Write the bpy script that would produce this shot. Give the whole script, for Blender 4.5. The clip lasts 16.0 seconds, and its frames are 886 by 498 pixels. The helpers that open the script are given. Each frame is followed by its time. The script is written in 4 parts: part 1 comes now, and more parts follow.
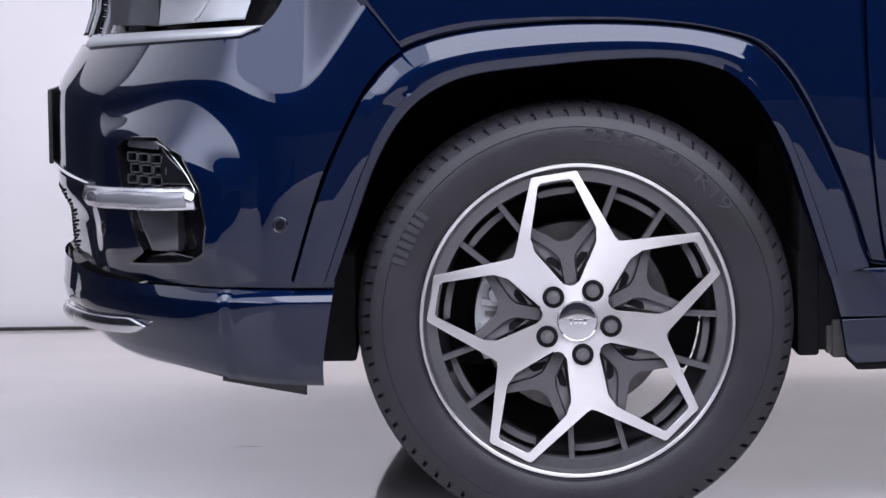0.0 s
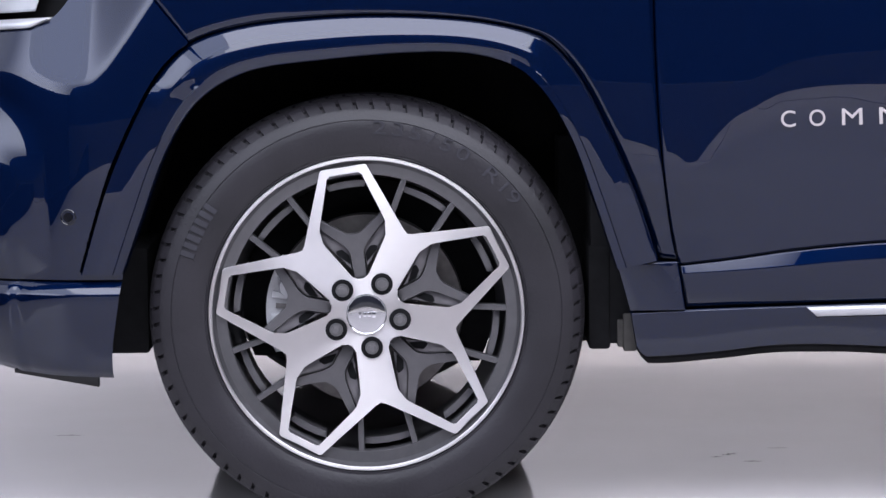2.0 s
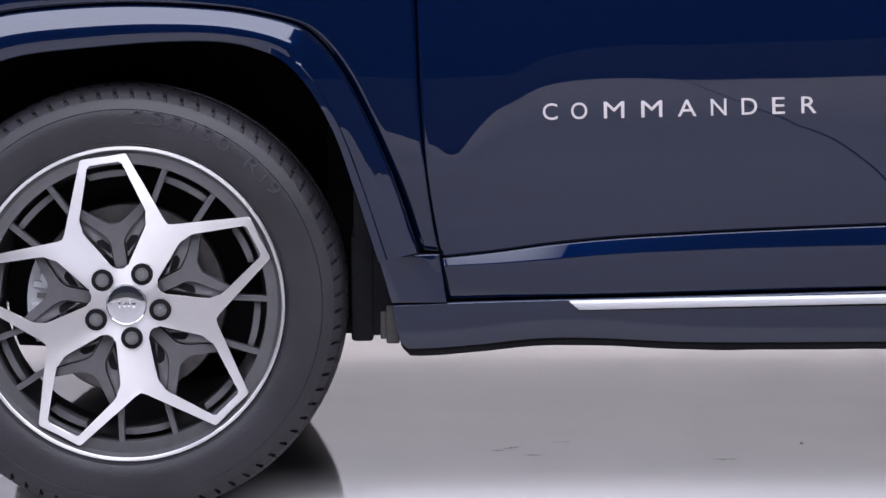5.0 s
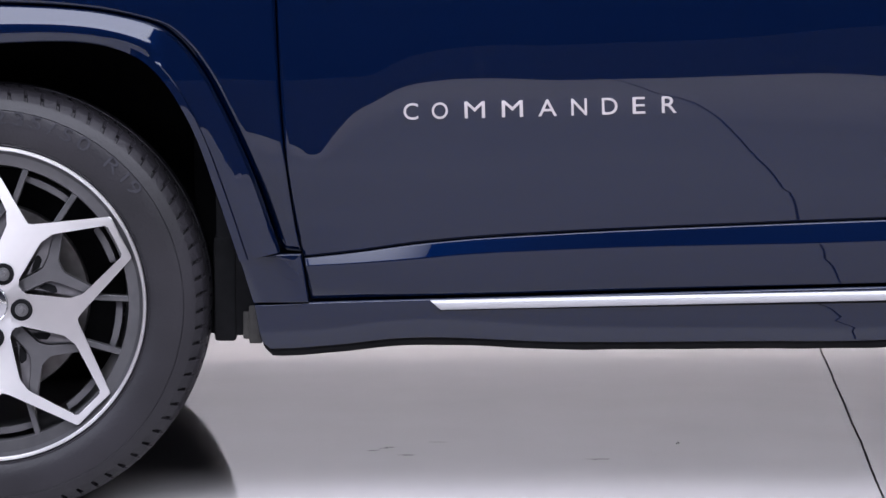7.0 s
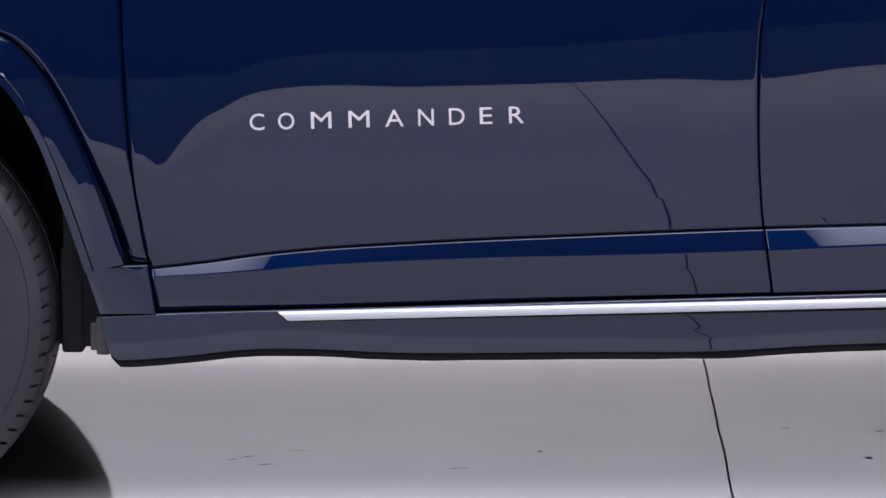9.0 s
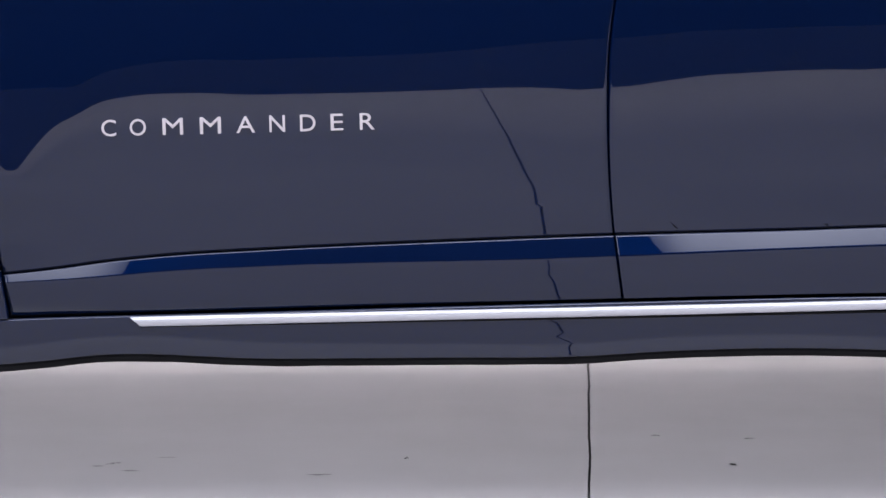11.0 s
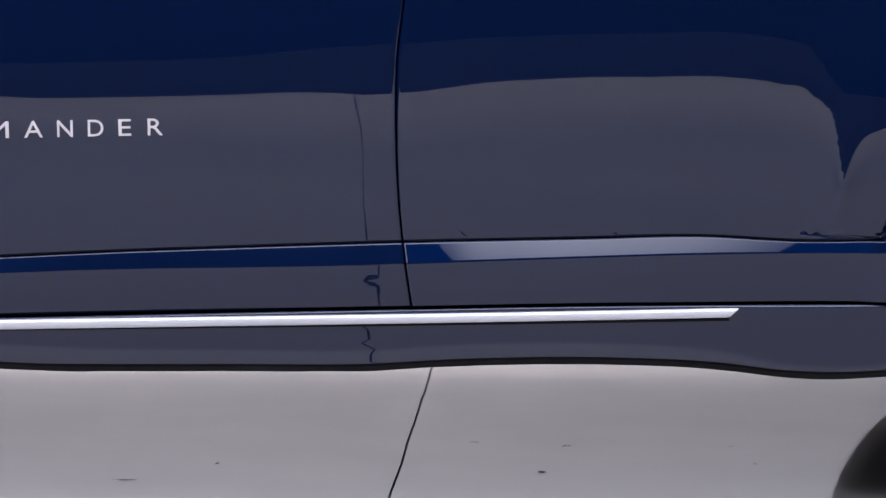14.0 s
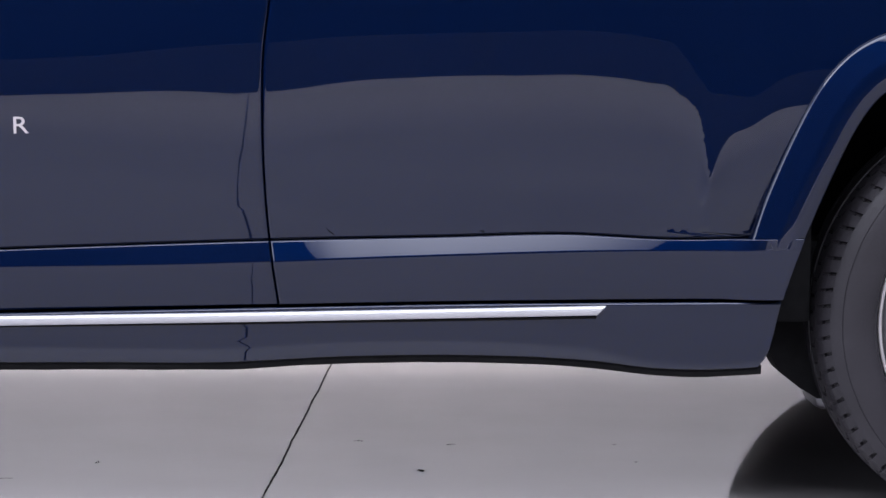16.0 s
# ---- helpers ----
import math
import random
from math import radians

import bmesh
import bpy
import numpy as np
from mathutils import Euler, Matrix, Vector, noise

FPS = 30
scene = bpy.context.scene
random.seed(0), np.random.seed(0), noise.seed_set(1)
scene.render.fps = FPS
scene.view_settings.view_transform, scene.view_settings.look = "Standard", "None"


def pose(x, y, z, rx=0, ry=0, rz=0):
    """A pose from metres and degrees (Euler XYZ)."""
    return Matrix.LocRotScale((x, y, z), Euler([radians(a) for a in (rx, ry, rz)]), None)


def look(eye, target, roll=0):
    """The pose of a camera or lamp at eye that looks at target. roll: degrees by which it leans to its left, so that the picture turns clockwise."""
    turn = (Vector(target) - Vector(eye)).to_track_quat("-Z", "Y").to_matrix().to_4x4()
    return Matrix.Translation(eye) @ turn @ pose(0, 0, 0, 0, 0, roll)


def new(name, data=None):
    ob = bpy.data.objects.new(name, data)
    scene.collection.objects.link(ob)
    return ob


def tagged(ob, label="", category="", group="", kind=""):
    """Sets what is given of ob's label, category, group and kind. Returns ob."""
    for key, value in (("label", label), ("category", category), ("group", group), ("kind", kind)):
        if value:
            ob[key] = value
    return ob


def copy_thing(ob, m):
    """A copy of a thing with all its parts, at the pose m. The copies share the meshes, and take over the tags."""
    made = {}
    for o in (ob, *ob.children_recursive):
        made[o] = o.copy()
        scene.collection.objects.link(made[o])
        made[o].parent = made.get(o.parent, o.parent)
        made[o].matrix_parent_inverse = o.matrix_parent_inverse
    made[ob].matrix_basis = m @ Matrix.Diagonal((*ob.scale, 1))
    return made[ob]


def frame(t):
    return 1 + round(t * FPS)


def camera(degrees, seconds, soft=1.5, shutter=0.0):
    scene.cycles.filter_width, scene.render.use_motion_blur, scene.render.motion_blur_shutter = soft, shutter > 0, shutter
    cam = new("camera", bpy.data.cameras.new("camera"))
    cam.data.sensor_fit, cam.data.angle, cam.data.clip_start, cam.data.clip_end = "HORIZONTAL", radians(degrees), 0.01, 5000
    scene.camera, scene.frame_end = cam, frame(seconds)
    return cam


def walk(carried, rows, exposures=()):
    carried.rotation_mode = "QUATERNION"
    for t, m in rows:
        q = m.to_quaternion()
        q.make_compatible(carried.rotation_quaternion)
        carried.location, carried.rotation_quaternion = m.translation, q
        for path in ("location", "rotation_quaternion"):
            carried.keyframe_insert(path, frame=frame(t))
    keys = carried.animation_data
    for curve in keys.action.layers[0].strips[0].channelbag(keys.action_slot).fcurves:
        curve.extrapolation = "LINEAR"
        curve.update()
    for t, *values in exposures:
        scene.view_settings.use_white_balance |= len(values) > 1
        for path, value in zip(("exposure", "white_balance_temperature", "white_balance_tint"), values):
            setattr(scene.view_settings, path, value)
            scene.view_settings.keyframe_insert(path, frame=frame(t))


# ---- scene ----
cam = camera(15.6, 16.0)
PATH = [
    (0, (-0.225, -5.292, 0.948), (-0.223, -3.3, 0.767), -0.8),
    (0.5, (-0.118, -5.296, 0.967), (-0.124, -3.305, 0.778), -0.9),
    (1, (-0.031, -5.297, 0.969), (-0.037, -3.306, 0.777), -0.7),
    (1.5, (0.023, -5.293, 0.968), (0.027, -3.303, 0.775), -0.7),
    (2, (0.111, -5.292, 0.978), (0.117, -3.302, 0.78), -0.6),
    (2.5, (0.185, -5.295, 0.976), (0.195, -3.305, 0.777), -0.6),
    (3, (0.255, -5.29, 0.983), (0.269, -3.3, 0.78), -0.5),
    (3.5, (0.292, -5.287, 0.98), (0.31, -3.298, 0.777), -0.4),
    (4, (0.335, -5.281, 0.987), (0.356, -3.292, 0.779), -0.4),
    (4.5, (0.389, -5.278, 0.971), (0.414, -3.289, 0.769), -0.2),
    (7, (0.649, -5.285, 0.962), (0.686, -3.295, 0.763), -0.1),
    (7.5, (0.699, -5.267, 0.986), (0.741, -3.278, 0.779), -0.1),
    (8, (0.753, -5.269, 0.991), (0.798, -3.28, 0.785), -0.0),
    (8.5, (0.789, -5.268, 0.99), (0.843, -3.28, 0.785), -0.0),
    (9, (0.844, -5.263, 1.001), (0.902, -3.275, 0.793), -0.1),
    (11.5, (1.111, -5.295, 0.982), (1.183, -3.306, 0.786), -0.0),
    (12, (1.174, -5.292, 0.988), (1.245, -3.303, 0.79), 0.0),
    (12.5, (1.223, -5.29, 0.983), (1.302, -3.301, 0.789), 0.1),
    (13, (1.261, -5.301, 0.991), (1.343, -3.313, 0.794), 0.3),
    (13.5, (1.311, -5.298, 0.988), (1.394, -3.309, 0.792), 0.3),
    (14, (1.384, -5.299, 0.998), (1.461, -3.31, 0.8), 0.4),
    (14.5, (1.404, -5.298, 0.989), (1.491, -3.31, 0.796), 0.5),
    (15, (1.457, -5.302, 1.005), (1.542, -3.314, 0.806), 0.5),
    (15.5, (1.506, -5.309, 0.993), (1.594, -3.32, 0.797), 0.5),
    (16, (1.565, -5.307, 0.991), (1.656, -3.319, 0.795), 0.4),
]
walk(cam, [(t, look(eye, target, roll)) for t, eye, target, roll in PATH])

# ---- light: a photo studio, dark behind the camera, lit by unseen softboxes overhead and added fill lamps ----
world = bpy.data.worlds.new("world")
scene.world = world
world.use_nodes = True
world.node_tree.nodes["Background"].inputs[0].default_value = (0.55, 0.58, 0.70, 1)
world.node_tree.nodes["Background"].inputs[1].default_value = 0.05
scene.view_settings.exposure = 0.0


def softbox(name, eye, target, sx, sy, watts, colour=(1, 0.98, 0.98), edge=0.22, edge_x=None, one_side=False, spread=180):
    """An area lamp whose cloth is brighter in the middle than at its rim."""
    data = bpy.data.lights.new(name, "AREA")
    data.shape, data.size, data.size_y, data.energy, data.color = "RECTANGLE", sx, sy, watts, colour
    data.spread = radians(spread)
    data.use_nodes = True
    nt = data.node_tree
    emit = nt.nodes["Emission"]
    uv = nt.nodes.new("ShaderNodeNewGeometry")
    cut = nt.nodes.new("ShaderNodeSeparateXYZ")
    nt.links.new(uv.outputs["Parametric"], cut.inputs[0])
    last = None
    for k in (0, 1):
        mirror = nt.nodes.new("ShaderNodeMath")
        mirror.operation = "PINGPONG"
        mirror.inputs[1].default_value = 0.5
        if k == 1 and one_side:
            mirror.operation = "ADD"
            mirror.inputs[1].default_value = 0.0
        nt.links.new(cut.outputs[k], mirror.inputs[0])
        fall = nt.nodes.new("ShaderNodeMapRange")
        fall.interpolation_type = "SMOOTHSTEP"
        fall.inputs[1].default_value, fall.inputs[2].default_value = -0.05, edge_x if k == 0 and edge_x else edge
        fall.inputs[3].default_value, fall.inputs[4].default_value = 0.0, 1.0
        nt.links.new(mirror.outputs[0], fall.inputs[0])
        if last is None:
            last = fall
        else:
            both = nt.nodes.new("ShaderNodeMath")
            both.operation = "MULTIPLY"
            nt.links.new(last.outputs[0], both.inputs[0])
            nt.links.new(fall.outputs[0], both.inputs[1])
            nt.links.new(both.outputs[0], emit.inputs["Strength"])
    ob = new(name, data)
    ob.matrix_world = look(eye, target)
    return ob


softbox("overhead_softbox", (1.85, -3.3, 3.9), (1.85, -3.3, 0), 7.1, 4.6, 712, (0.945, 0.973, 1.13), 0.16, 0.004, True)
# unseen filler lamp, closes a dark gap in the bumper's reflection
softbox("corner_fill", (-2.45, -3.3, 3.89), (-2.45, -3.3, 0), 1.5, 4.6, 64, (0.90, 0.97, 1.18), 0.002)
# unseen lamp, added to brighten the floor that the doors reflect
softbox("floor_fill", (2.0, -4.7, 4.6), (2.0, -5.25, 0), 10.5, 0.5, 190, (1.0, 0.98, 0.99), 0.02, 0.02, False, 56)
# unseen lamp, added to brighten the white wall behind the car
softbox("back_wall_fill", (0.85, 2.0, 3.9), (0.85, 3.0, 0.9), 5.0, 0.9, 59, (1.06, 0.98, 1.0), 0.22, 0.03, False, 80)
softbox("side_softbox", (-3.2, -1.4, 2.75), (0, -1.4, 2.75), 8.5, 2.28, 84, (0.92, 0.97, 1.16), 0.002)
# unseen lamp, added to brighten the right of the bumper's reflection
softbox("front_side_fill", (-3.18, -3.1, 2.75), (0, -3.1, 2.75), 5.0, 2.28, 128, (0.90, 0.96, 1.20), 0.002, 0.40)


# ---- materials ----
def material(name, colour, rough=0.5, metal=0.0, coat=0.0, coat_rough=0.03, coat_ior=1.5, spec=0.5, vary=0.0, scale=8.0, bump=0.0, bump_scale=60.0, rough_vary=0.0):
    m = bpy.data.materials.new(name)
    m.use_nodes = True
    nt = m.node_tree
    b = nt.nodes["Principled BSDF"]
    b.inputs["Base Color"].default_value = (*colour, 1)
    b.inputs["Roughness"].default_value = rough
    b.inputs["Metallic"].default_value = metal
    b.inputs["Specular IOR Level"].default_value = spec
    b.inputs["Coat Weight"].default_value = coat
    b.inputs["Coat Roughness"].default_value = coat_rough
    b.inputs["Coat IOR"].default_value = coat_ior
    pos = nt.nodes.new("ShaderNodeTexCoord")
    if vary or rough_vary:
        n1 = nt.nodes.new("ShaderNodeTexNoise")
        n1.inputs["Scale"].default_value, n1.inputs["Detail"].default_value = scale, 8
        n2 = nt.nodes.new("ShaderNodeTexNoise")
        n2.inputs["Scale"].default_value, n2.inputs["Detail"].default_value = scale * 0.13, 3
        add = nt.nodes.new("ShaderNodeMath")
        add.operation = "ADD"
        for n, i in ((n1, 0), (n2, 1)):
            nt.links.new(pos.outputs["Object"], n.inputs["Vector"])
            nt.links.new(n.outputs["Fac"], add.inputs[i])
        if vary:
            ramp = nt.nodes.new("ShaderNodeMapRange")
            ramp.inputs[1].default_value, ramp.inputs[2].default_value = 0.7, 1.3
            ramp.inputs[3].default_value, ramp.inputs[4].default_value = 1 - vary, 1 + vary
            mix = nt.nodes.new("ShaderNodeVectorMath")
            mix.operation = "SCALE"
            mix.inputs[0].default_value = colour
            nt.links.new(add.outputs[0], ramp.inputs[0])
            nt.links.new(ramp.outputs[0], mix.inputs["Scale"])
            nt.links.new(mix.outputs[0], b.inputs["Base Color"])
        if rough_vary:
            r2 = nt.nodes.new("ShaderNodeMapRange")
            r2.inputs[1].default_value, r2.inputs[2].default_value = 0.7, 1.3
            r2.inputs[3].default_value, r2.inputs[4].default_value = max(0.0, rough - rough_vary), rough + rough_vary
            nt.links.new(add.outputs[0], r2.inputs[0])
            nt.links.new(r2.outputs[0], b.inputs["Roughness"])
    if bump:
        n3 = nt.nodes.new("ShaderNodeTexNoise")
        n3.inputs["Scale"].default_value, n3.inputs["Detail"].default_value = bump_scale, 6
        bp = nt.nodes.new("ShaderNodeBump")
        bp.inputs["Strength"].default_value, bp.inputs["Distance"].default_value = bump, 0.002
        nt.links.new(pos.outputs["Object"], n3.inputs["Vector"])
        nt.links.new(n3.outputs["Fac"], bp.inputs["Height"])
        nt.links.new(bp.outputs["Normal"], b.inputs["Normal"])
    return m


PAINT = material("blue_paint", (0.0004, 0.0052, 0.0280), rough=0.55, metal=0.85, spec=0.0, coat=1.0, coat_rough=0.012, coat_ior=1.54, vary=0.06, scale=900)
def turned(m):
    """Fine concentric turning marks: the highlight fans out across them."""
    nt = m.node_tree
    bs = nt.nodes["Principled BSDF"]
    pos = nt.nodes.new("ShaderNodeTexCoord")
    cut = nt.nodes.new("ShaderNodeSeparateXYZ")
    flip = nt.nodes.new("ShaderNodeMath")
    flip.operation = "MULTIPLY"
    flip.inputs[1].default_value = -1.0
    join = nt.nodes.new("ShaderNodeCombineXYZ")
    tan = nt.nodes.new("ShaderNodeVectorTransform")
    tan.vector_type, tan.convert_from, tan.convert_to = "VECTOR", "OBJECT", "WORLD"
    nt.links.new(pos.outputs["Object"], cut.inputs[0])
    nt.links.new(cut.outputs["X"], flip.inputs[0])
    nt.links.new(cut.outputs["Z"], join.inputs["X"])
    nt.links.new(flip.outputs[0], join.inputs["Z"])
    nt.links.new(join.outputs[0], tan.inputs[0])
    nt.links.new(tan.outputs[0], bs.inputs["Tangent"])
    bs.inputs["Anisotropic"].default_value = 0.90
    bs.inputs["Anisotropic Rotation"].default_value = 0.25
    return m


CHROME = material("chrome", (0.86, 0.86, 0.88), rough=0.08, metal=1.0, rough_vary=0.03, scale=30)
MATTE = material("matte_chrome", (0.57, 0.57, 0.59), rough=0.52, metal=0.7, vary=0.012, scale=12)
SATIN = material("satin_silver", (0.74, 0.73, 0.75), rough=0.24, metal=1.0, rough_vary=0.05, scale=40)
MACHINED = turned(material("machined_alloy", (0.84, 0.81, 0.81), rough=0.38, metal=1.0, vary=0.03, scale=25))
GREY_ALLOY = material("grey_alloy_paint", (0.105, 0.102, 0.108), rough=0.34, metal=0.6, coat=0.4, coat_rough=0.1, vary=0.1, scale=60)
RUBBER = material("tyre_rubber", (0.0174, 0.0158, 0.0192), rough=0.48, spec=0.36, vary=0.38, scale=9, bump=0.4, bump_scale=170)
BLACK = material("black_plastic", (0.012, 0.012, 0.013), rough=0.55, vary=0.2, scale=30, bump=0.1, bump_scale=300)
GLOSS_BLACK = material("gloss_black_plastic", (0.008, 0.008, 0.010), rough=0.08, coat=0.6, vary=0.1, scale=40)
LINER = material("felt_liner", (0.009, 0.009, 0.0098), rough=0.9, spec=0.1, vary=0.3, scale=50)
DUSTY = material("dusty_steel", (0.035, 0.032, 0.029), rough=0.75, vary=0.35, scale=60)
IRON = material("brake_iron", (0.16, 0.15, 0.147), rough=0.45, metal=0.8, vary=0.25, scale=60)
CAST = material("cast_aluminium", (0.46, 0.46, 0.475), rough=0.40, metal=0.4, vary=0.12, scale=70, bump=0.1, bump_scale=300)
FLOOR = material("polished_concrete", (0.49, 0.465, 0.465), rough=0.055, spec=0.50, vary=0.05, scale=3.0, rough_vary=0.025)
WALLM = material("white_wall_paint", (0.75, 0.735, 0.765), rough=0.7, vary=0.02, scale=4, bump=0.05, bump_scale=200)
DARKWALL = material("black_drape", (0.012, 0.013, 0.018), rough=0.95, spec=0.05, vary=0.2, scale=6)
JOINT = material("joint_filler", (0.05, 0.047, 0.047), rough=0.8, vary=0.3, scale=40)


# ---- mesh helpers ----
def link(name, verts, faces, mat, parent=None, label="", smooth=True, sharp=None):
    me = bpy.data.meshes.new(name)
    me.from_pydata([tuple(v) for v in verts], [], faces)
    me.materials.append(mat)
    if smooth:
        me.shade_smooth()
        if sharp is not None:
            me.set_sharp_from_angle(angle=radians(sharp))
    me.update()
    ob = new(name, me)
    if parent is not None:
        ob.parent = parent
    if label:
        tagged(ob, label)
    return ob


def part(name, bm, mat, parent, label="", smooth=True, sharp=35):
    me = bpy.data.meshes.new(name)
    bmesh.ops.recalc_face_normals(bm, faces=bm.faces)
    bm.to_mesh(me)
    bm.free()
    me.materials.append(mat)
    if smooth:
        me.shade_smooth()
        me.set_sharp_from_angle(angle=radians(sharp))
    ob = new(name, me)
    if parent is not None:
        ob.parent = parent
    if label:
        tagged(ob, label)
    return ob


def box(bm, x0, x1, y0, y1, z0, z1, bevel=0.0, m=None):
    made = bmesh.ops.create_cube(bm, size=1.0)["verts"]
    for v in made:
        v.co = Vector((x0 + (v.co.x + 0.5) * (x1 - x0), y0 + (v.co.y + 0.5) * (y1 - y0), z0 + (v.co.z + 0.5) * (z1 - z0)))
    if bevel:
        edges = list({e for v in made for e in v.link_edges})
        out = bmesh.ops.bevel(bm, geom=edges, offset=bevel, segments=2, affect="EDGES", profile=0.5)
        made = list({v for f in out["faces"] for v in f.verts} | {v for v in made if v.is_valid})
    if m is not None:
        bmesh.ops.transform(bm, matrix=m, verts=made)
    return made


def spline(points):
    """A smooth curve through control points: a function of 0..1 by chord length."""
    p = np.array(points, float)
    d = np.concatenate([[0], np.cumsum(np.linalg.norm(np.diff(p, axis=0), axis=1))])
    d /= d[-1]
    t = np.zeros_like(p)
    t[1:-1] = (p[2:] - p[:-2]) / (d[2:] - d[:-2])[:, None]
    t[0], t[-1] = (p[1] - p[0]) / (d[1] - d[0]), (p[-1] - p[-2]) / (d[-1] - d[-2])

    def at(s):
        s = min(max(s, 0.0), 1.0)
        i = min(max(int(np.searchsorted(d, s, "right")) - 1, 0), len(d) - 2)
        h = d[i + 1] - d[i]
        q = (s - d[i]) / h
        a, b = 2 * q**3 - 3 * q**2 + 1, q**3 - 2 * q**2 + q
        return a * p[i] + b * h * t[i] + (1 - a) * p[i + 1] + (q**3 - q**2) * h * t[i + 1]

    return at


def of_x(points):
    """Smooth height over x through control points."""
    p = np.array(points, float)
    g = np.gradient(p[:, 1], p[:, 0])

    def at(x):
        if x <= p[0, 0]:
            return p[0, 1] + g[0] * (x - p[0, 0])
        if x >= p[-1, 0]:
            return p[-1, 1] + g[-1] * (x - p[-1, 0])
        i = int(np.searchsorted(p[:, 0], x, "right")) - 1
        h = p[i + 1, 0] - p[i, 0]
        q = (x - p[i, 0]) / h
        a = 2 * q**3 - 3 * q**2 + 1
        return float(a * p[i, 1] + (q**3 - 2 * q**2 + q) * h * g[i] + (1 - a) * p[i + 1, 1] + (q**3 - q**2) * h * g[i + 1])

    return at


def steps(n, eps):
    """0..1 in n steps, with a close row at each end."""
    return [0.0, eps] + [i / n for i in range(1, n)] + [1 - eps, 1.0]


def sheet(name, rows, mat, parent, label="", depth=0.02, back=(0, 1, 0), skirt=True, sharp=None, closed=False):
    """A panel from rows of points, with an edge turned back all round."""
    nv, nu = len(rows), len(rows[0])
    verts = [Vector(p) for r in rows for p in r]
    faces = []
    for j in range(nv - 1):
        for i in range(nu - (0 if closed else 1)):
            k = (i + 1) % nu
            faces.append((j * nu + i, j * nu + k, (j + 1) * nu + k, (j + 1) * nu + i))
    if skirt and not closed:
        ring = [i for i in range(nu)] + [j * nu + nu - 1 for j in range(1, nv)] + [(nv - 1) * nu + i for i in range(nu - 2, -1, -1)] + [j * nu for j in range(nv - 2, 0, -1)]
        mid = sum(verts, Vector()) / len(verts)
        b = Vector(back)
        first = len(verts)
        for i in ring:
            verts.append(verts[i] + b * depth)
        n = len(ring)
        for i in range(n):
            k = (i + 1) % n
            faces.append((ring[k], ring[i], first + i, first + k))
    return link(name, verts, faces, mat, parent, label, True, sharp)


# ---- the room ----
def slab(name, x0, x1, y0, y1, z0, z1, mat, label, category):
    bm = bmesh.new()
    box(bm, x0, x1, y0, y1, z0, z1)
    return tagged(part(name, bm, mat, None, smooth=False), label, category, kind="structure")


def joint_x(y):
    chip = 0.016 * max(0, 1 - abs(y + 0.50) / 0.06) - 0.010 * max(0, 1 - abs(y + 0.40) / 0.05) + 0.010 * max(0, 1 - abs(y + 0.84) / 0.10)
    jog = 0.010 * min(1, max(0, (-1.62 - y) / 0.03)) - 0.010 * min(1, max(0, (-1.75 - y) / 1.6))
    return 1.4845 + 0.0803 * y - chip - jog + 0.003 * noise.noise((0, y * 2.3, 0)) + 0.0012 * noise.noise((3, y * 17, 0))


def floor():
    verts, faces = [], []
    n = 450
    for sign in (-1, 1):
        k = len(verts)
        for i in range(n + 1):
            y = -6.0 + 9.0 * i / n
            w = 0.0022 + 0.0009 * noise.noise((sign * 5, y * 9, 0)) + 0.0014 * min(1, max(0, -y - 0.2))
            for x in ((-7, joint_x(y) - w) if sign < 0 else (joint_x(y) + w, 9)):
                verts += [(x, y, 0), (x, y, -0.1)]
        for i in range(n):
            c, d = k + i * 4, k + i * 4 + 4
            faces += [(c, c + 2, d + 2, d), (c + 2, c + 3, d + 3, d + 2), (c + 1, c, d, d + 1), (c + 3, c + 1, d + 1, d + 3)]
        faces += [(k, k + 1, k + 3, k + 2), (k + n * 4, k + n * 4 + 2, k + n * 4 + 3, k + n * 4 + 1)]
    return tagged(link("floor", verts, faces, FLOOR, smooth=False), "glossy light grey polished concrete studio floor", "floor", kind="structure")


floor()
slab("floor_joint", 0.5, 2.2, -6.0, 3.0, -0.11, -0.006, JOINT, "dark saw-cut joint across the floor", "joint")
slab("wall_north", -3.5, 9, 3.01, 3.2, -0.12, 5, WALLM, "plain white painted studio wall behind the car", "wall")
# out of view; added so the bumper's corner reflects a dark band
slab("reflection_screen", -3.3, -1.78, 2.95, 2.98, 0, 1.08, DARKWALL, "unseen black screen before the white wall, added to darken reflections", "screen")
slab("baseboard", -1.78, 9, 2.985, 3.01, -0.1, 0.007, BLACK, "thin black gap strip at the foot of the wall", "trim")
slab("wall_south", -3.5, 9, -5.95, -5.75, -0.12, 5, DARKWALL, "black draped studio wall", "wall")
# unseen strip, added for the slightly lighter band mirrored in the doors
slab("plinth", -3.3, 9, -5.75, -5.70, 0, 0.44, material("reflected_strip_grey", (0.018, 0.019, 0.022), rough=0.8, vary=0.15, scale=5), "unseen dark grey strip along the drape, added for its reflection", "plinth")
# unseen screen, added to keep bright floor out of the bumper's reflection
slab("side_reflection_screen", -1.95, -1.90, -5.69, 2.94, 0, 0.30, DARKWALL, "unseen low black screen, added to darken the lower bumper", "screen")
slab("wall_west", -3.5, -3.3, -5.95, 3.2, -0.12, 5, DARKWALL, "black draped studio side wall", "wall")
slab("wall_east", 9, 9.2, -5.95, 3.2, -0.12, 5, DARKWALL, "black draped studio side wall", "wall")
slab("ceiling", -3.5, 9.2, -5.95, 3.2, 5, 5.2, DARKWALL, "black studio ceiling", "ceiling")


# ---- the car ----
car = tagged(new("car"), "dark metallic blue family car parked on a glossy floor", "car")
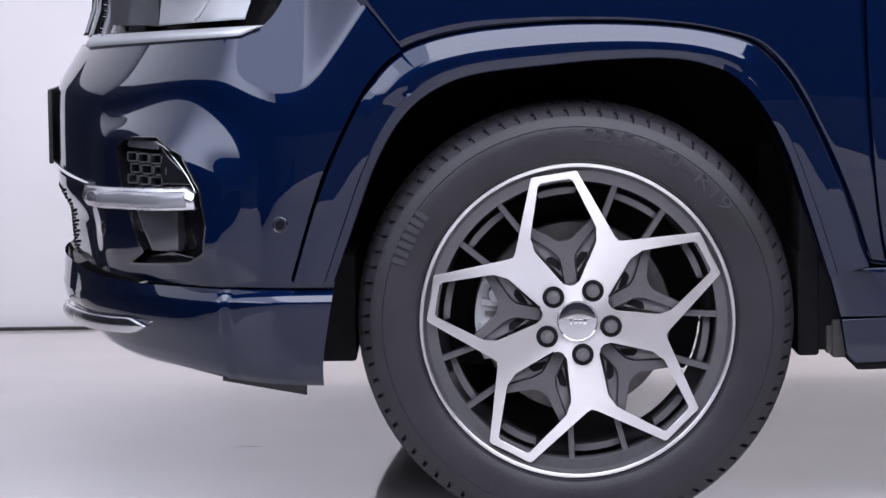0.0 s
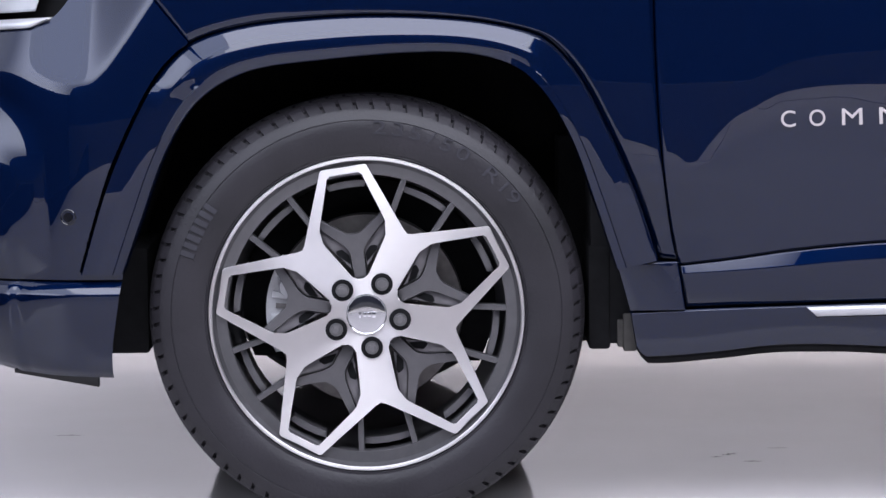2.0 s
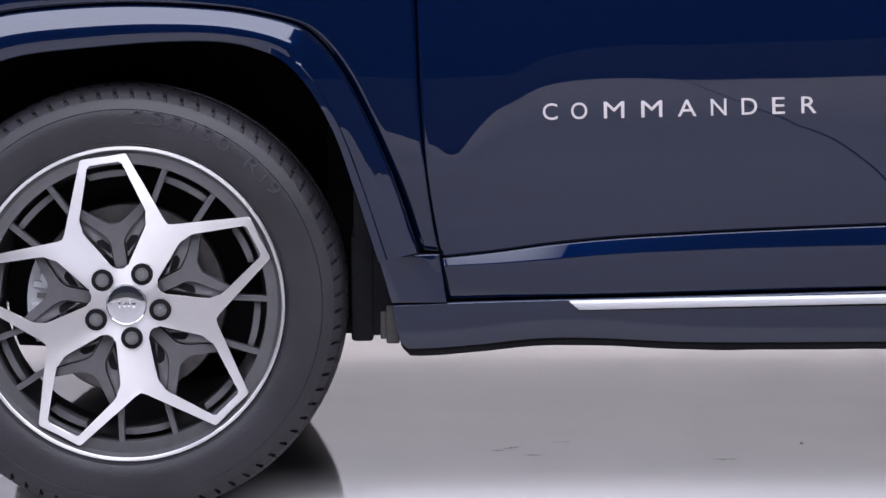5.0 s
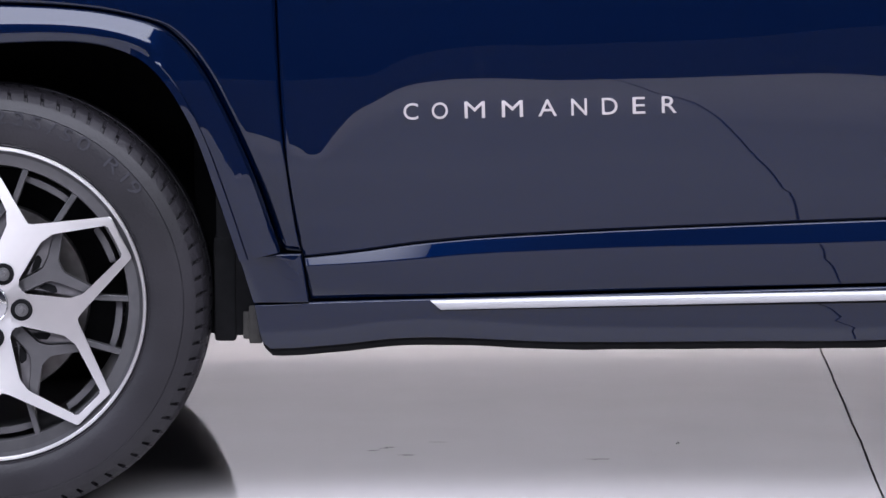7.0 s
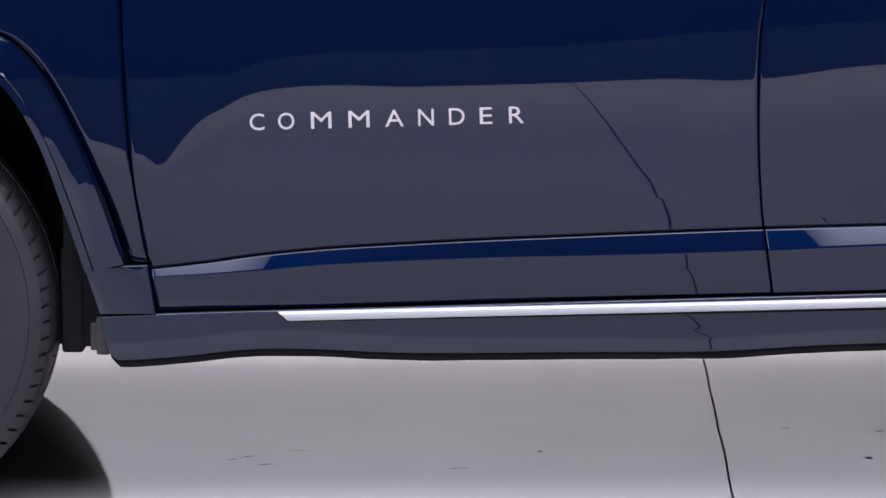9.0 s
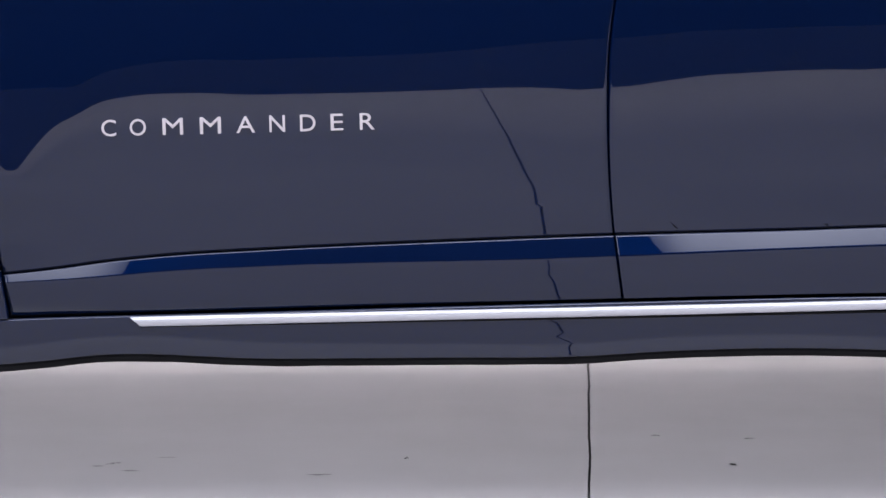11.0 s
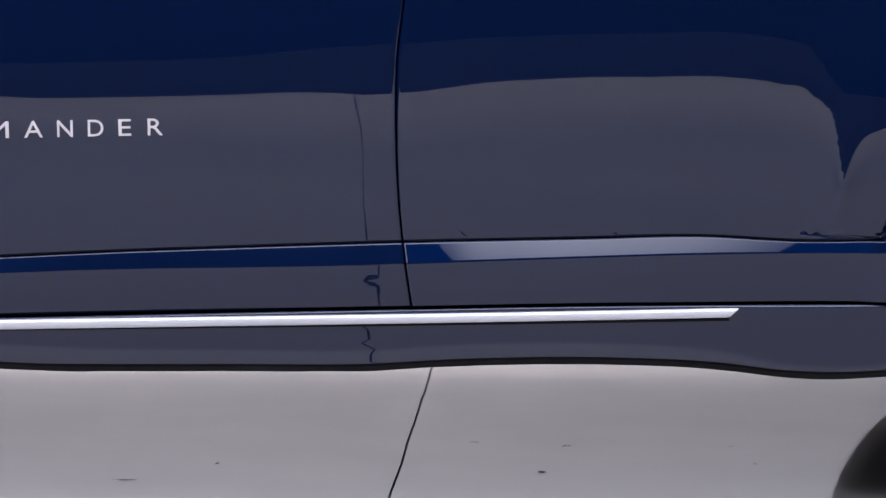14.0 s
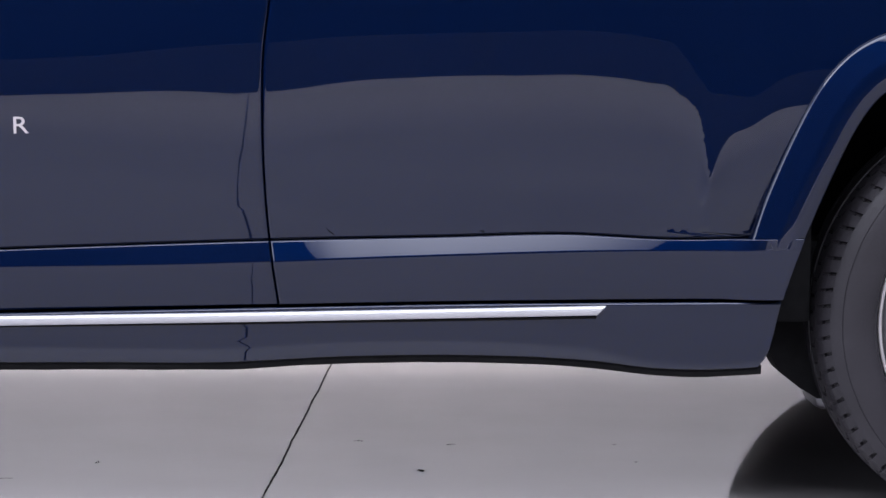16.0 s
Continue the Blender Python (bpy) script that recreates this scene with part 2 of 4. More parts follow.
WB, MID, AXLE = 2.794, 0.93, 0.345

gap_a = of_x([(0.3396, 0.529), (0.4116, 0.518), (0.4756, 0.505), (0.6137, 0.487), (0.7507, 0.479), (0.8417, 0.476), (1.05, 0.474)])
gap_b = of_x([(0.366, 1.539), (0.4771, 1.523), (0.5241, 1.518), (0.6901, 1.51), (0.7961, 1.512), (0.8731, 1.521), (1.046, 1.54)])
crease_top = of_x([(0.454, 0.4113), (0.523, 0.4180), (0.607, 0.4270), (0.69, 0.4385), (0.777, 0.4475), (0.946, 0.4582), (1.222, 0.4711), (1.523, 0.4831), (1.816, 0.4911), (2.004, 0.4959), (2.194, 0.4877), (2.307, 0.4903)])
crease_low = of_x([(0.454, 0.4013), (0.532, 0.4052), (0.607, 0.4090), (0.69, 0.4152), (0.777, 0.4232), (0.946, 0.4315), (1.407, 0.4445), (1.816, 0.4611), (2.007, 0.4674), (2.345, 0.4712)])
door_low = of_x([(0.454, 0.3443), (0.532, 0.3470), (0.946, 0.3581), (1.409, 0.3720), (1.817, 0.3821), (2.366, 0.3871)])
waist = of_x([(-0.5, 0.81), (0.2, 0.8), (0.419, 0.6525), (0.453, 0.6392), (0.487, 0.6233), (0.509, 0.6173), (0.524, 0.6021), (0.534, 0.5912), (0.547, 0.6041), (0.569, 0.6407), (0.601, 0.6879), (0.643, 0.7218), (0.673, 0.7505), (0.737, 0.7809), (0.829, 0.7932), (0.921, 0.7878), (1.058, 0.7967), (1.196, 0.8075), (1.379, 0.8265), (1.502, 0.8475), (1.535, 0.8535), (1.635, 0.8745), (1.773, 0.8822), (1.911, 0.89), (2.05, 0.8944), (2.142, 0.8755), (2.189, 0.8509), (2.217, 0.7683), (2.231, 0.7107), (2.237, 0.5960), (2.254, 0.6423), (2.273, 0.6846), (2.31, 0.7136), (2.357, 0.7651), (2.46, 0.8), (2.7, 0.81)])
bulge = of_x([(-0.5, -0.02), (0.30, -0.012), (0.50, 0.003), (0.70, -0.001), (1.1, -0.015), (1.5, -0.034), (1.9, -0.044), (2.3, -0.044), (2.5, -0.046), (3.0, -0.046)])


def soft(q):
    q = min(max(q, 0.0), 1.0)
    return q * q * (3 - 2 * q)


def tuck(w, z):
    """The inward curve of the side above and below its waist."""
    d = w - z
    if d <= 0:
        return 0.16 * min(0.0, max(w, 0.80) - z) ** 2
    k = 0.16 + 1.6 * max(0, 0.84 - w)
    most = 0.05 + 0.07 * min(max((w - 0.62) / 0.2, 0), 1)
    bend = most / (2 * k)
    return k * d * d if d < bend else k * bend * bend + most * (d - bend)


def side(x, z):
    """How far in the body's side lies; its foot is even all along."""
    w = waist(x)
    return bulge(x) + tuck(w, z) + (0.0213 - tuck(w, 0.49)) * soft((0.58 - z) / 0.115) + 0.0006 * noise.noise((x * 4.1, 0.7, z * 4.7))


def door(name, left, right, label):
    """A door with its skin and the proud lower cladding."""
    us, vs = steps(130, 0.002), steps(56, 0.005)
    rows = []
    for v in vs:
        row = []
        for u in us:
            x = None
            z = 0.46 + v * 0.56
            for _ in range(3):
                x = left(z) + 0.0010 + u * (right(z) - left(z) - 0.0020)
                lo = crease_top(x) + 0.0015
                z = lo + v * (1.02 - lo)
            row.append((x, side(x, z) + (0.0018 if u in (0.0, 1.0) else 0), z))
        rows.append(row)
    d = sheet(name, rows, PAINT, car, label, 0.025)
    rows = []
    for k, f in enumerate((0, 0.06, 0.92, 1.0, 1.03, 1.3, 1.6, 1.9, 1.975, 1.99, 2.0)):
        row = []
        for u in us:
            x, z = 0, 0.42
            for _ in range(3):
                x = left(z) + 0.0010 + u * (right(z) - left(z) - 0.0020)
                a, b, c = crease_top(x) - 0.0012, crease_low(x), door_low(x) + 0.002
                z = a + (b - a) * f if f <= 1 else b + (c - b) * (f - 1)
            base = side(x, crease_top(x))
            d1 = (a - b) * math.tan(radians(tilt(min(x, 1.49) if left is gap_a else max(x, 1.565))))
            y = base - 0.008 - d1 * f if f <= 1 else base - 0.008 - d1 + 0.010 * (f - 1) + 0.004 * (f - 1) ** 2
            if left is gap_b:
                k = soft((x - 2.27) / 0.07)
                y -= 0.0125 * soft((x - 2.24) / 0.10) + 0.0150 * k - (d1 * min(f, 1)) * k
            row.append((x, y + (0.0018 if u in (0.0, 1.0) else 0), z))
        rows.append(row)
    sheet("door_cladding", rows, PAINT, d, "", 0.025)
    return d


tilt = of_x([(0.45, 19.3), (0.60, 19.5), (0.68, 19.2), (0.74, 18.4), (0.80, 16.5), (0.88, 13), (1.4, 11), (1.50, 11.5), (1.56, 17.8), (1.61, 18.9), (1.72, 19.4), (1.90, 19.4), (2.0, 19.2), (2.1, 18.8), (2.2, 18.4), (2.34, 18)])
front_door = door("front_door", gap_a, gap_b, "")

# the rear door ends at the rear wheel's flare
flare_r = spline([(2.31, 0.4853), (2.334, 0.5582), (2.378, 0.6611), (2.423, 0.7449), (2.469, 0.7968), (2.524, 0.8286), (2.604, 0.8443), (2.724, 0.8519), (2.864, 0.8514), (3.004, 0.8359), (3.084, 0.8006), (3.154, 0.7104), (3.224, 0.5701), (3.274, 0.43)])
edge_r = of_x([(0.3631, 2.364), (0.4532, 2.349), (0.4904, 2.304), (0.5583, 2.33), (0.6611, 2.374), (0.7449, 2.419), (0.7968, 2.464), (0.8326, 2.524), (0.8924, 2.564), (1.042, 2.604)])
edge_low = of_x([(0.3631, 2.362), (0.3931, 2.37), (0.4531, 2.388), (0.493, 2.402), (0.5929, 2.424)])


def rear_edge(z):
    return edge_r(z) + 0.018 if z > 0.497 else edge_low(z)


rear_door = door("rear_door", gap_b, rear_edge, "")


# ---- sill ----
sill_low = of_x([(0.444, 0.2570), (0.504, 0.2585), (0.577, 0.2640), (0.66, 0.2732), (0.947, 0.2681), (1.26, 0.27), (1.446, 0.2714), (1.632, 0.2817), (1.866, 0.2849), (2.054, 0.2762), (2.158, 0.2639), (2.304, 0.2634), (2.35, 0.2672)])
rows = []
us = steps(120, 0.002)
for f in (0, 0.03, 0.25, 0.5, 0.7, 0.78, 0.85, 0.90, 0.94, 0.97, 1.0):
    row = []
    for u in us:
        z = 0
        curl = 0.013 * (max(0, f - 0.70) / 0.30) ** 2
        x0, x1 = 0.437 + 0.012 * f + curl, 2.366 - 0.022 * f - curl
        x = x0 + u * (x1 - x0)
        a, b = door_low(x) - 0.004, sill_low(x) + 0.008
        z = a + (b - a) * f
        row.append((x, bulge(x) + 0.012 + 0.004 * f + 0.014 * f * f, z))
    rows.append(row)
sill = sheet("sill_cladding", rows, PAINT, car, "", 0.05)
rows = []
for f in (0, 0.5, 1.0):
    row = []
    for u in us:
        x = 0.450 + u * 1.888
        curl = 0.020 * max(0, 1 - (x - 0.450) / 0.020) ** 2
        row.append((x, bulge(x) + 0.033 + 0.006 * f, sill_low(x) + curl + 0.010 - 0.0155 * f + 0.0012 * noise.noise((u * 23, f, 3))))
    rows.append(row)
sheet("sill_edge", rows, LINER, sill, "black plastic lower sill edge", 0.3)
strip_top = of_x([(0.704, 0.3524), (1.464, 0.3673), (2.084, 0.3796)])
rows = []
for f in (0, 0.08, 0.5, 0.92, 1.0):
    y = 0.003 + (0.004 if f in (0, 1) else 0) + 0.003 * f
    rows.append([(0.726 + 0.018 * f + u * (1.350 - 0.034 * f), y + bulge(0.726 + u * 1.35), strip_top(0.726 + u * 1.35) - 0.0050 + 0.0035 * u - 0.0160 * f) for u in steps(60, 0.002)])
sheet("chrome_strip", rows, MATTE, sill, "bright chrome strip", 0.02)
rows = []
for f in (0, 0.2, 0.8, 1.0):
    rows.append([(0.742 + u * 1.318, bulge(0.742 + u * 1.318) + 0.0095 + 0.003 * f, strip_top(0.742 + u * 1.318) - 0.0195 - 0.0035 * f) for u in steps(60, 0.002)])
sheet("strip_groove", rows, LINER, sill, "dark line under the chrome strip", 0.01)
bm = bmesh.new()
box(bm, 0.46, 2.35, 0.042, 0.10, 0.32, 0.45)
part("sill_core", bm, LINER, car)


# ---- wheel arch flares ----
steeper = of_x([(-0.6, 0.18), (-0.16, 0.17), (-0.06, 0.06), (0.04, -0.04), (0.14, -0.14), (0.18, -0.16), (0.225, -0.06), (0.26, 0.04), (0.6, 0.04)])


def flare(name, outer, inner, n, shift, flat, lean):
    """A body-coloured wheel arch flare: ledge, face and inner lip between two curves."""
    prof = [(0.0, 0.012), (0.0, -0.011), (0.02, -0.0165), (0.05, -0.0202), (0.075, -0.0209), (0.095, -0.0216), (0.40, -0.0273), (0.42, -0.0278), (0.455, -0.0286), (0.49, -0.0296), (0.52, -0.0300), (0.62, -0.0304), (0.76, -0.0307), (0.785, -0.0304), (0.805, -0.0298), (0.85, -0.0284), (0.92, -0.0262), (0.97, -0.0246), (1.0, -0.0205), (1.0, 0.05)]
    rows = []
    for k, (w, y) in enumerate(prof):
        row = []
        for i in range(n + 1):
            s = i / n
            a, b = outer(s), inner(s)
            p = a + (b - a) * w
            if w < 0.42 and flat > 0.5:
                y = prof[k][1] + (prof[k][1] + 0.0273) * (0.7 * soft((-0.21 - p[0]) / 0.07) + steeper(p[0]))
            d = y
            if 0.05 < w < 0.77:
                rise = soft((p[1] - flat) / 0.16) if p[0] > 0 or flat < 0.5 else soft((p[1] - 0.708) / 0.03)
                turn_in = 1 - soft((p[0] - 0.268) / 0.03) if flat > 0.5 else 1
                d = -0.026 + (y + 0.026) * rise * turn_in
            if w > 0.77 and p[0] > 0 and flat > 0.5:
                d += (-0.0300 - d) * soft((p[0] - 0.19) / 0.06) * (w < 0.99)
            if w > 0.05:
                d += (lean if p[0] > 0 else 0.03) * max(0, 0.545 + 0.125 * min(max((w - 0.40) / 0.5, 0), 1) - p[1])
            row.append((p[0], d + shift, p[1]))
        rows.append(row)
    return sheet(name, rows, PAINT, car, "", skirt=False, sharp=50)


outer_f = spline([(-0.470, 0.417), (-0.426, 0.560), (-0.380, 0.666), (-0.333, 0.748), (-0.283, 0.794), (-0.205, 0.819), (-0.112, 0.831), (0.02, 0.836), (0.164, 0.828), (0.256, 0.811), (0.300, 0.793), (0.348, 0.741), (0.394, 0.657), (0.440, 0.551), (0.480, 0.431)])
inner_f = spline([(-0.398, 0.417), (-0.364, 0.510), (-0.326, 0.611), (-0.283, 0.684), (-0.236, 0.725), (-0.172, 0.751), (-0.062, 0.765), (0.076, 0.775), (0.176, 0.772), (0.248, 0.750), (0.294, 0.708), (0.339, 0.630), (0.375, 0.529), (0.412, 0.415)])
flare("front_wheel_arch", outer_f, inner_f, 120, -0.004, 0.60, 0.07)
inner_r = spline([(2.394, 0.471), (2.41, 0.512), (2.446, 0.5969), (2.491, 0.6857), (2.532, 0.7326), (2.604, 0.7673), (2.724, 0.7819), (2.864, 0.7814), (2.984, 0.763), (3.054, 0.7207), (3.104, 0.6306), (3.154, 0.5104), (3.194, 0.4102)])
flare("rear_wheel_arch", flare_r, inner_r, 120, -0.030, 0.36, 0.0)

# lower corner of the front fender, between arch and door
rows = []
for v in steps(10, 0.02):
    z = 0.345 + v * (0.424 - 0.345)
    x0, x1 = 0.434 - (z - 0.349) * 0.28, gap_a(z) - 0.002
    rows.append([(x0 + u * (x1 - x0), (-0.028 + 0.07 * (0.60 - z) + 0.25 * max(0, 0.42 - z)) * (1 - soft(u)) + 0.012 * soft(u), z) for u in steps(10, 0.02)])
sheet("fender_corner", rows, PAINT, car, "", 0.03)

# front fender
seam_s = next(k / 1000 for k in range(1000) if outer_f(k / 1000)[0] > -0.287)
rows = []
n = 90
for v in [0.0, 0.01, 0.02, 0.03, 0.045, 0.06, 0.08, 0.105, 0.135] + [0.17 + 0.83 * k / 14 for k in range(15)]:
    row = []
    for i in range(n + 1):
        s = i / n
        a = outer_f(seam_s + (1 - seam_s) * s)
        a = Vector((a[0] * 1.003, 0, AXLE + (a[1] - AXLE) * 1.003))
        if s < 0.35:
            b = Vector((-0.466 + (0.466 + gap_a(1.02)) * s / 0.35 - 0.002, 0, 1.02))
        else:
            z = 1.02 - (s - 0.35) / 0.65 * (1.02 - 0.428)
            b = Vector((gap_a(z) - 0.002, 0, z))
        p = a.lerp(b, v)
        roll = max(0.0, 1 - (p - a).length / 0.013)
        row.append((p.x, side(p.x, p.z) + 0.006 * roll * roll, p.z))
    rows.append(row)
sheet("front_fender", rows, PAINT, car, "", 0.03)

# rear quarter panel over the rear wheel
rows = []
for v in steps(12, 0.01):
    row = []
    for i in range(n + 1):
        s = i / n
        a = flare_r(0.30 + 0.70 * s)
        if s < 0.7:
            b = (edge_r(0.84) + 0.003 + (3.5 - edge_r(0.84)) * s / 0.7, 0.83 + 0.19 * min(1, s * 8))
        else:
            b = (3.5, 1.02 - (s - 0.7) / 0.3 * 0.58)
        x, z = a[0] + (b[0] - a[0]) * v, a[1] - 0.004 + (b[1] - a[1] + 0.004) * v
        row.append((x, side(min(x, 3.0), z), z))
    rows.append(row)
sheet("rear_quarter", rows, PAINT, car, "", 0.03)


# ---- front bumper ----
def ease(q):
    q = min(max(q, 0.0), 1.0)
    return q * q * (3 - 2 * q)


def nose(phi, z, out=0.0):
    """The bumper's surface: round the corner by angle (below 0: back along the side), up by height."""
    q = max(phi if phi < math.pi / 2 else math.pi - phi, 0.0)
    along = -0.50 * math.sin(q) ** 0.9 if phi > 0 else -phi * 0.5
    rise = along + 0.022
    c = 0.715 + 0.034 * math.exp(-(((q - 0.29) / (0.30 if q > 0.29 else 0.13)) ** 2)) + 0.75 * (rise + math.sqrt(rise * rise + 0.0006))
    up = 0.31 * (z - c + math.sqrt((z - c) ** 2 + 0.0002)) + 0.10 * max(0, z - 0.62) ** 2
    short = 1.25 - 0.65 * ease((q - 0.38) / 0.28)
    brow = 0.040 * ease((0.732 - 0.05 * ease((0.40 - q) / 0.25) - 0.035 * ease((q - 0.42) / 0.3) - z) / (0.10 * short)) * short * min(1, max(0, (q - 0.16) / 0.26)) * ease((z - 0.385) / 0.10) * (1 - ease((q - 0.68) / 0.22))
    low = 0.35 * max(0, 0.56 - z) ** 2 + 0.022 * ease((q - 0.6) / 0.5) * ease((0.54 - z) / 0.06)
    flank = ease((0.285 - q) / 0.04)
    low += 0.065 * max(0, 0.60 - 0.4 * q - max(z, 0.415)) * flank - 0.22 * max(0, 0.56 - max(z, 0.41)) ** 2 * (1 - flank) * ease((1.1 - q) / 0.3)
    a, w = 0.530 - up - low + brow + out, 0.958 - 0.7 * up - 0.6 * low + brow + out
    k = abs(math.cos(q)) ** 1.2
    x = -0.42 - a * abs(math.sin(q)) ** 0.9 if phi > 0 else -0.42 - phi * 0.5
    return (x, MID - w * (k if phi < math.pi / 2 else -k), z)


PHIS = [0.002 + 0.2 * i / 24 for i in range(24)] + [0.2 + 0.72 * i / 110 for i in range(110)] + [0.92 + (math.pi - 0.92) * i / 70 for i in range(71)]


def arch_x(z):
    """Where the bumper ends behind the flare."""
    if z > 0.79:
        return -0.288 - (z - 0.80) * 0.80
    if z < 0.43:
        return -0.398 - (0.417 - z) * 0.17 - 6.0 * max(0, 0.283 - z) ** 2
    for i in range(200):
        p = outer_f(i / 400)
        if p[1] >= z - 0.01:
            return p[0] + 0.012
    return -0.288


def flare_edge(z):
    """The flare's outer edge at that height."""
    return next(outer_f(i / 600)[0] for i in range(600) if outer_f(i / 600)[1] >= z) - 0.002


def nose_row(fz, out=lambda phi, z: 0.0):
    """A row round the bumper; fz gives the height for an angle."""
    z0 = fz(0.0)
    x0 = arch_x(z0)
    s0 = min(-(x0 + 0.42) / 0.5, -0.001)
    row = [nose(s0 * (1 - i / 32), z0, out(0, z0)) for i in range(32)]
    for phi in PHIS:
        q = phi if phi < math.pi / 2 else math.pi - phi
        z = fz(q)
        row.append(nose(phi, z, out(q, z)))
    if 0.42 < z0 < 0.80:
        end = flare_edge(z0)
        k = next(i for i, p in enumerate(row) if p[0] <= end)
        a, b = row[k - 1], row[k]
        q = (a[0] - end) / (a[0] - b[0])
        lip = tuple(u + (v - u) * q for u, v in zip(a, b))
        row = [(end, lip[1] + 0.012, lip[2])] * (k - 1) + [lip] + row[k:]
    return row


top_z = of_x([(0.0, 0.97), (0.07, 0.93), (0.114, 0.873), (0.172, 0.834), (0.225, 0.824), (0.535, 0.815), (0.90, 0.799), (1.13, 0.793), (1.57, 0.785)])
pocket = [(0.645, 0.632), (0.605, 0.648), (0.461, 0.654), (0.371, 0.626), (0.322, 0.571), (0.307, 0.511), (0.317, 0.464), (0.362, 0.448), (0.615, 0.436), (0.525, 0.462), (0.584, 0.521), (0.629, 0.576)]


def inside(poly, x, y):
    hit = False
    for (x0, y0), (x1, y1) in zip(poly, poly[1:] + poly[:1]):
        if (y0 > y) != (y1 > y) and x < x0 + (y - y0) / (y1 - y0) * (x1 - x0):
            hit = not hit
    return hit


def front_bumper():
    vs = steps(110, 0.004)
    rows, keys = [], []
    for v in vs:
        rows.append(nose_row(lambda q: 0.408 + v * (top_z(q) - 0.408)))
        keys.append([(0, 0)] * 32 + [(p, 0.408 + v * (top_z(min(p, math.pi - p)) - 0.408)) for p in PHIS])
    nu = len(rows[0])
    verts = [p for r in rows for p in r]
    faces = []
    for j in range(len(vs) - 1):
        for i in range(nu - 1):
            if i > 32 and inside(pocket, (keys[j][i][0] + keys[j][i + 1][0]) / 2, (keys[j][i][1] + keys[j + 1][i][1]) / 2):
                continue
            faces.append((j * nu + i, j * nu + i + 1, (j + 1) * nu + i + 1, (j + 1) * nu + i))
    return link("front_bumper", verts, faces, PAINT, car, sharp=40)


bumper = front_bumper()


def bumper_patch(name, lo, hi, p0, p1, out, mat, label="", n=40, m=6, depth=0.012, crown=0.0, back=(0.5, 0.85, 0)):
    """A strip on the bumper between two heights that follow the angle."""
    rows = []
    for v in steps(m, 0.06):
        row = []
        for u in steps(n, 0.008):
            q = p0 + (p1 - p0) * u
            row.append(nose(q, lo(q) + (hi(q) - lo(q)) * v, out + crown * (1 - (2 * v - 1) ** 2)))
        rows.append(row)
    return sheet(name, rows, mat, bumper, label, depth, back=back)


def pocket_wall():
    """The lamp pocket: a rim round the opening and walls that run back into the bumper."""
    pts = []
    for (x0, y0), (x1, y1) in zip(pocket, pocket[1:] + pocket[:1]):
        pts += [(x0 + (x1 - x0) * k / 6, y0 + (y1 - y0) * k / 6) for k in range(6)]
    cx, cy = 0.46, 0.545
    rows = []
    for grow, out in ((1.03, -0.004), (1.025, 0.0006), (1.0, 0.0012), (0.985, 0.0004), (0.97, -0.006), (0.90, -0.05), (0.4, -0.055), (0.01, -0.055)):
        rows.append([nose(cx + (a - cx) * grow, cy + (b - cy) * grow, out) for a, b in pts])
    return sheet("fog_lamp_pocket", rows, GLOSS_BLACK, bumper, "gloss black fog lamp pocket", closed=True, sharp=40)


pocket_wall()
SMOKED = material("smoked_lens", (0.05, 0.05, 0.056), rough=0.15, coat=0.8, vary=0.1)
# honeycomb inserts over the light bar
bm = bmesh.new()
for r in range(3):
    for c in range(3):
        q, z = 0.575 - 0.058 * c - 0.016 * (r % 2), 0.618 - 0.0185 * r
        if q < 0.44:
            continue
        for dq, dz, sx, sz in ((0, 0.0072, 0.0095, 0.0013), (0, -0.0072, 0.0095, 0.0013), (0.025, 0, 0.0016, 0.0065), (-0.025, 0, 0.0016, 0.0065)):
            p = nose(q + dq, z + dz, -0.012)
            box(bm, -sx, sx, -0.006, 0.006, -sz, sz, 0.0008, Matrix.Translation(p) @ pose(0, 0, 0, 0, 0, -35))
tagged(part("honeycomb_grille", bm, material("grey_grille_plastic", (0.045, 0.045, 0.05), rough=0.25, vary=0.1), bumper, "dark grey honeycomb grille insert"), kind="stuff")
bumper_patch("pocket_trim", lambda q: 0.578, lambda q: 0.650 - max(0, 0.455 - q) * 0.60, 0.438, 0.333, -0.006, GLOSS_BLACK, "gloss black triangular trim", 12)
# sheen of the pocket's upper lip, put in as a grey patch
bumper_patch("pocket_sheen", lambda q: 0.634, lambda q: 0.6475, 0.60, 0.455, -0.008, SMOKED, "grey patch for the sheen on the upper pocket lip", 16)
edge = spline([(0.452, 0.6460), (0.415, 0.6370), (0.378, 0.6150), (0.350, 0.5900), (0.330, 0.5660)])
rows = [[nose(edge(i / 24)[0] + 0.004 * k, edge(i / 24)[1] + 0.0022 * k, 0.002 + 0.0015 * (k == 0)) for i in range(25)] for k in (-1, 0, 1)]
sheet("pocket_line", rows, SATIN, bumper, "thin bright line round the pocket", 0.004)
# daytime light bar: chrome frame and clear lens
bumper_patch("light_bar", lambda q: 0.537 - (q - 0.34) * 0.031, lambda q: 0.5755 - (q - 0.34) * 0.038 - 0.012 * max(0, (0.355 - q) / 0.028), 0.865, 0.327, 0.008, SATIN, "chrome framed light bar", 50, 8, 0.03, 0.008, (0.1, 0.99, 0))
LENS = material("clear_lamp_lens", (0.20, 0.20, 0.215), rough=0.10, metal=0.0, coat=1.0, vary=0.05, scale=60)
bumper_patch("light_bar_lens", lambda q: 0.5420 - (q - 0.34) * 0.031, lambda q: 0.5690 - (q - 0.34) * 0.038, 0.80, 0.350, 0.0145, LENS, "pale clear lamp lens", 50, 6, 0.004, 0.006)
